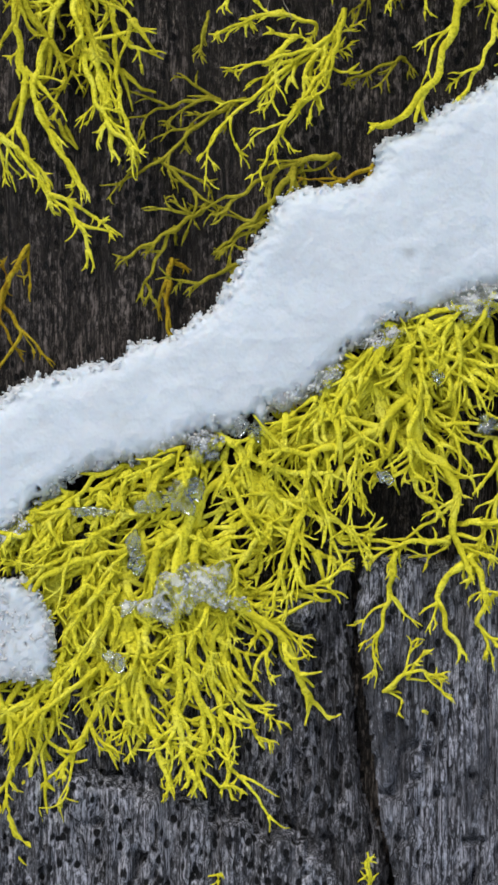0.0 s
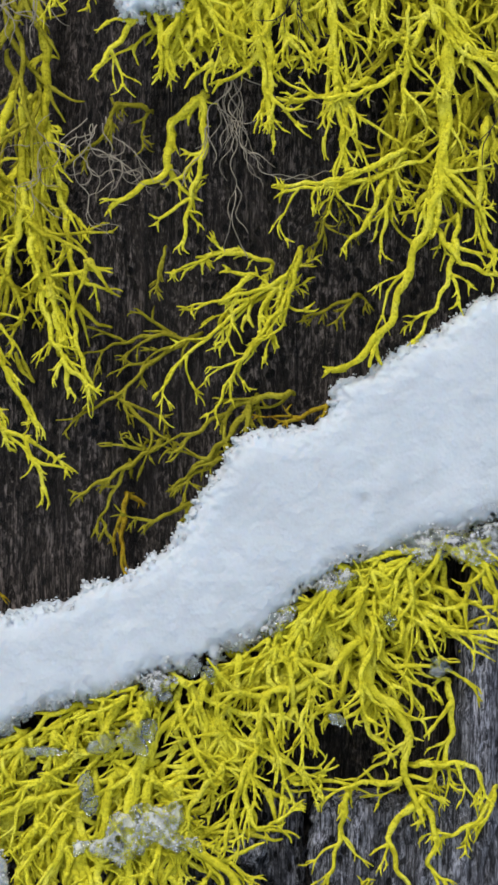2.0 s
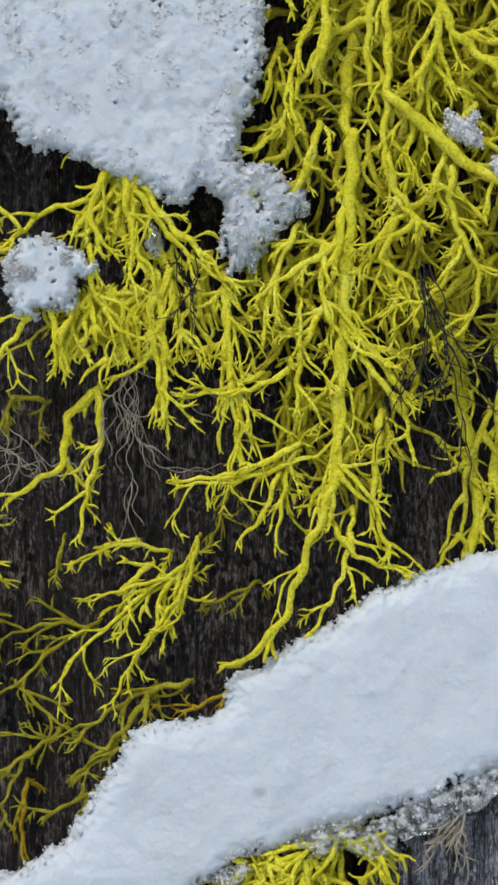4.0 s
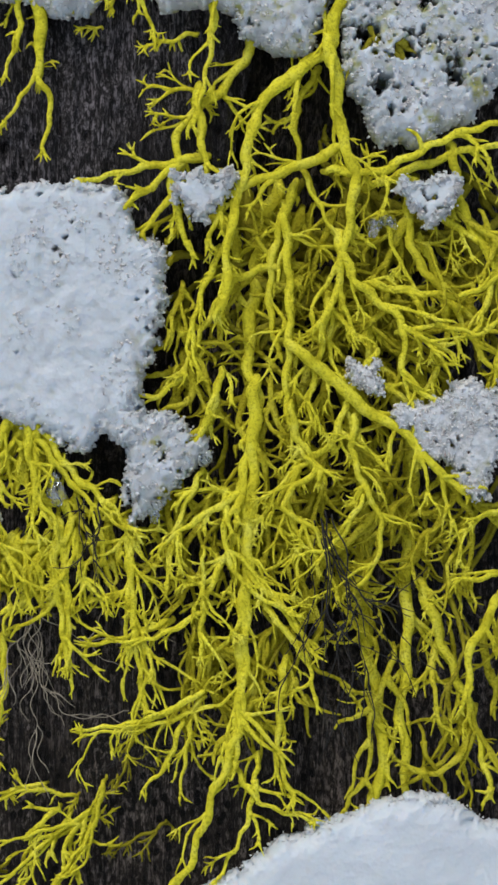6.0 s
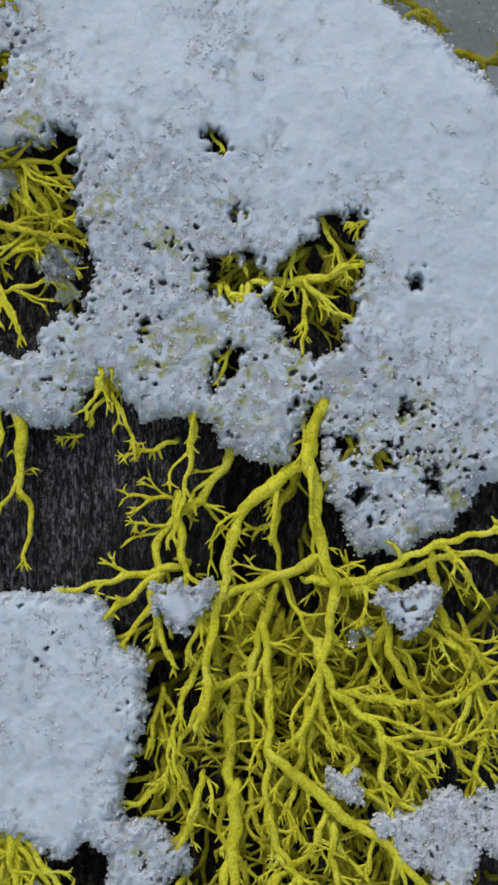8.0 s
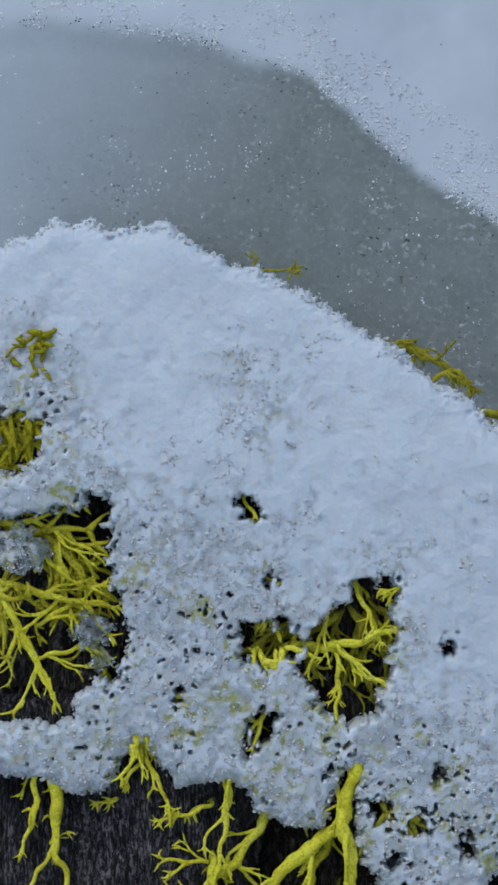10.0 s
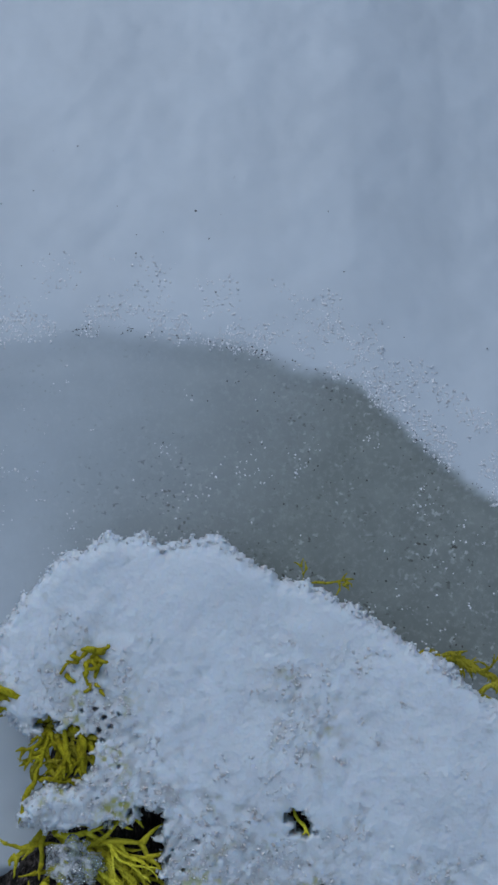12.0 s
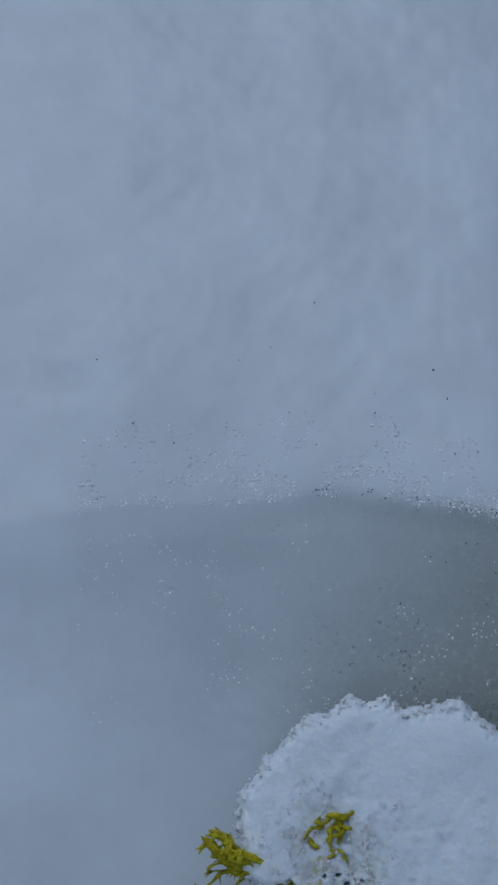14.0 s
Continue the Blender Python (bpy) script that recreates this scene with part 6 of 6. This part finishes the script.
hair("hair_lichen", "grey-yellow hair lichen fibres below the snow drift", GREYHAIR, (51.0, 272.5), -112, 14, 8, 0.3, -0.8, 76, 26, 0.5)


# ---- clear ice ----
def ice_blob(places, label, seed):
    """Thawed and refrozen drops run together into one uneven clear film."""
    ring = np.linspace(0, 2 * math.pi, 14, endpoint=False)
    root = thing("ice_film", label, "ice", group="ice on the lichen")
    rng = np.random.default_rng(seed)
    for (x, z), y, size, tall in places:
        for k in range(3):
            r = max(0.55 / min(1, tall), size * (0.8 if k == 0 else rng.uniform(0.25, 0.4)))
            far, way = (0, 0) if k == 0 else (size * rng.uniform(0.5, 0.9), rng.uniform(0, 6.3))
            cx, cz = x + far * math.cos(way), z + tall * far * math.sin(way)
            rim = 1 + 0.3 * np.sin(2 * ring + seed + x + k) + 0.22 * np.sin(3 * ring + z) + 0.16 * np.sin(5 * ring + x - z)
            outline = [(cx + r * q * math.cos(a), cz + r * tall * q * math.sin(a)) for a, q in zip(ring, rim)]
            me = solid("bead", outline, y - 0.6 * r, y + 0.3, y + 0.5 + 0.3 * r, r, 0.2, 0.15, lambda u, v: 0.6 * cloud(u * 0.7, v * 0.7, seed, 2), None, seed)
            part("bead", me, ICE, root)
    return root


ice_blob([((-9.7, 241.9), -1.8, 2.6, 0.9), ((-13.7, 241.5), -1.7, 2.0, 0.9), ((-7.3, 243.1), -1.6, 1.3, 1.2)], "clear ice film over yellow lichen", 1)
ice_blob([((-16.1, 235.5), -1.8, 0.9, 2.2), ((-15.6, 232.7), -1.8, 1.1, 1.3)], "clear hanging ice drop", 3)
ice_blob([((-18.9, 219.1), -1.6, 1.7, 0.8)], "clear round ice drop", 4)
ice_blob([((1.4, 251.3), -1.4, 1.1, 1.2), ((-1.3, 252.3), -1.2, 1.4, 0.9)], "clear hanging ice drop", 5)
ice_blob([((26.6, 259.3), -1.4, 0.8, 1.3)], "clear hanging ice drop", 7)
ice_blob([((19.4, 244.7), -1.4, 0.9, 0.9)], "clear round ice drop", 8)
ice_blob([((33.5, 252.7), -1.2, 1.5, 1.0), ((33.5, 252.9), -1.2, 1.2, 0.8)], "clear ice film over yellow lichen", 9)
ice_blob([((-25.3, 245.9), -0.8, 1.3, 0.9), ((-22.5, 240.3), -1.2, 2.2, 0.35)], "clear ice film over yellow lichen", 11)
ice_blob([((-7.3, 248.7), -1.2, 1.9, 1.0), ((-5.3, 248.7), -1.4, 1.0, 1.6)], "clear hanging ice drop", 12)
ice_blob([((20.9, 352.8), -2.0, 1.8, 1.1)], "clear hanging ice drop under a snow clump", 13)
ice_blob([((29.0, 359.6), -2.2, 0.9, 1.2)], "clear round ice drop", 14)
ice_blob([((53.0, 391.8), -2.0, 0.9, 1.2), ((55.0, 393.0), -2.0, 0.8, 0.8)], "clear round ice drop", 15)
ice_blob([((2.7, 456.9), -1.4, 2.6, 0.9), ((1.1, 459.8), -1.2, 1.8, 1.0)], "lump of clear ice on yellow lichen", 16)
ice_blob([((11.5, 446.7), -1.0, 2.6, 0.9), ((12.3, 441.9), -0.6, 2.2, 0.8), ((9.1, 445.9), -1.0, 1.4, 1.0)], "lump of clear ice over dark wood", 17)
ice_blob([((6.9, 467.0), -0.8, 1.3, 2.0), ((6.0, 463.8), -0.8, 1.3, 1.0)], "clear icicle in a gap of the snow cap", 18)
ice_blob([((7.6, 354.9), -0.8, 1.2, 1.6)], "clear ice film over yellow lichen", 19)


def slush(outline, label, near, seed):
    """Half-frozen slush: a bumpy body of clear ice with some white grains still in it."""
    root = thing("slush", label, "ice", group="ice on the lichen")
    me = solid("ice", outline, near, near + 1.3, near + 2.2, 1.3, 0.2, 0.6, lambda x, z: 0.55 * cloud(x * 0.5, z * 0.5, seed, 2), porous(seed + 2, 0.75, None, 0.8), seed)
    part("ice", me, SLUSH, root)
    rng = np.random.default_rng(seed)
    where = on_surface(me, 160, seed, lambda v: noise2(v[:, 0] * 0.6, v[:, 2] * 0.6, seed + 5) > 0.5)
    if len(where):
        tagged(part("snow_grain", crumbs("snow_grain", where, rng.uniform(0.06, 0.2, len(where)), seed), CRUST, root), "white unmelted snow grains", kind="stuff")


slush([(-14.3, 227.9), (-12.5, 231.5), (-8.9, 232.7), (-5.7, 232.3), (-3.3, 233.5), (-2.3, 231.1), (-3.3, 228.7), (-0.9, 227.9), (-0.1, 226.7), (-3.3, 226.3), (-6.5, 227.5), (-8.9, 225.9), (-11.3, 224.3), (-13.3, 225.5), (-16.1, 226.3), (-18.1, 225.1), (-18.5, 227.9)], "lump of half-frozen slush on yellow lichen", -2.4, 301)
slush([(15.9, 263.9), (17.9, 265.9), (20.7, 266.3), (22.3, 265.5), (20.7, 264.3), (19.9, 262.7), (17.5, 261.9)], "lump of glassy snow on yellow lichen", -1.9, 311)
slush([(8.3, 257.5), (9.5, 259.9), (11.9, 261.5), (13.9, 260.7), (12.7, 258.3), (11.1, 256.7)], "bit of glassy snow under the drift", -1.6, 321)
slush([(-8.9, 250.7), (-6.5, 251.5), (-4.1, 250.3), (-4.5, 247.9), (-6.5, 247.5), (-8.5, 248.7)], "bit of glassy snow under the drift", -1.8, 331)
slush([(-35.3, 240.7), (-32.1, 240.3), (-30.5, 238.3), (-32.9, 235.9), (-35.3, 234.7), (-38.5, 235.9)], "bit of glassy snow under the drift", -1.2, 341)
slush([(27.0, 269.8), (31.8, 272.2), (37.4, 271.8), (42.2, 273.1), (42.3, 267.4), (39.1, 266.6), (35.0, 268.2), (30.2, 267.0)], "glassy thawing rim of the snow drift", -1.4, 351)
slush([(42.0, 273.6), (47.0, 276.0), (53.0, 278.4), (58.0, 281.0), (60.0, 278.4), (55.0, 274.8), (49.0, 271.6), (43.0, 269.4)], "glassy thawing rim of the snow drift", -1.2, 381)
slush([(-2.9, 459.8), (1.1, 460.6), (5.2, 457.3), (3.5, 454.9), (0.3, 454.1), (-3.0, 455.8)], "lump of clear slush on yellow lichen", -1.6, 361)
slush([(8.3, 446.8), (11.5, 448.3), (14.8, 446.7), (13.9, 444.3), (9.9, 443.5)], "lump of clear slush over dark wood", -1.0, 371)


# ---- grit lying on the snow ----
def grit(label, host, n, seed, keep):
    rng = np.random.default_rng(seed)
    where = on_surface(host, n, seed, keep) + rng.uniform(-0.3, 0.3, (n, 3)) * np.array([1, 0, 1])
    tagged(part("grit", crumbs("grit", where, rng.uniform(0.05, 0.16, len(where)), seed), GRIT), label, "grit", kind="stuff")


def near_lip(v, low, high):
    over = v[:, 2] - np.interp(v[:, 0], LIP[:, 0], LIP[:, 1])
    return (over > low) & (over < high) & (v[:, 0] > -35) & (v[:, 0] < 85) & (v[:, 2] > 440)


grit("dark specks of bark dust along the snow bank's lip", bank_ob.data, 170, 5, lambda v: near_lip(v, -0.3, 1.2) & (v[:, 0] > 0))
grit("dark specks of needle dust on wet snow", bank_ob.data, 240, 6, lambda v: near_lip(v, -40, -2) & (v[:, 0] > 8 + 30 * noise2(v[:, 0] * 0.2, v[:, 2] * 0.2, 93)))
grit("a few dark specks on the snow bank", bank_ob.data, 40, 7, lambda v: near_lip(v, 1, 30))
rng = np.random.default_rng(9)


def clustered(v, low, high, much):
    return near_lip(v, low, high) & (noise2(v[:, 0] * 0.28, v[:, 2] * 0.28, 91) + 0.5 * noise2(v[:, 0] * 0.9, v[:, 2] * 0.9, 92) > much)


where = np.concatenate([on_surface(bank_ob.data, 2600, 8, lambda v: clustered(v, -0.5, 4, 0.7)), on_surface(bank_ob.data, 1800, 18, lambda v: clustered(v, 2, 12, 0.75)), on_surface(bank_ob.data, 2200, 28, lambda v: clustered(v, 0, 13, 0.6) & (v[:, 0] > 38)), on_surface(bank_ob.data, 700, 9, lambda v: clustered(v, -35, -5, 0.98))])
where = where + rng.uniform(-0.6, 0.6, where.shape) * np.array([1, 0, 1]) + np.array([0, 0.06, 0])
tagged(part("snow_grain", crumbs("snow_grain", where, rng.uniform(0.07, 0.22, len(where)), 9), GLINT), "loose snow grains along the bank's lip, coloured near-white as glints", "snow", kind="stuff")
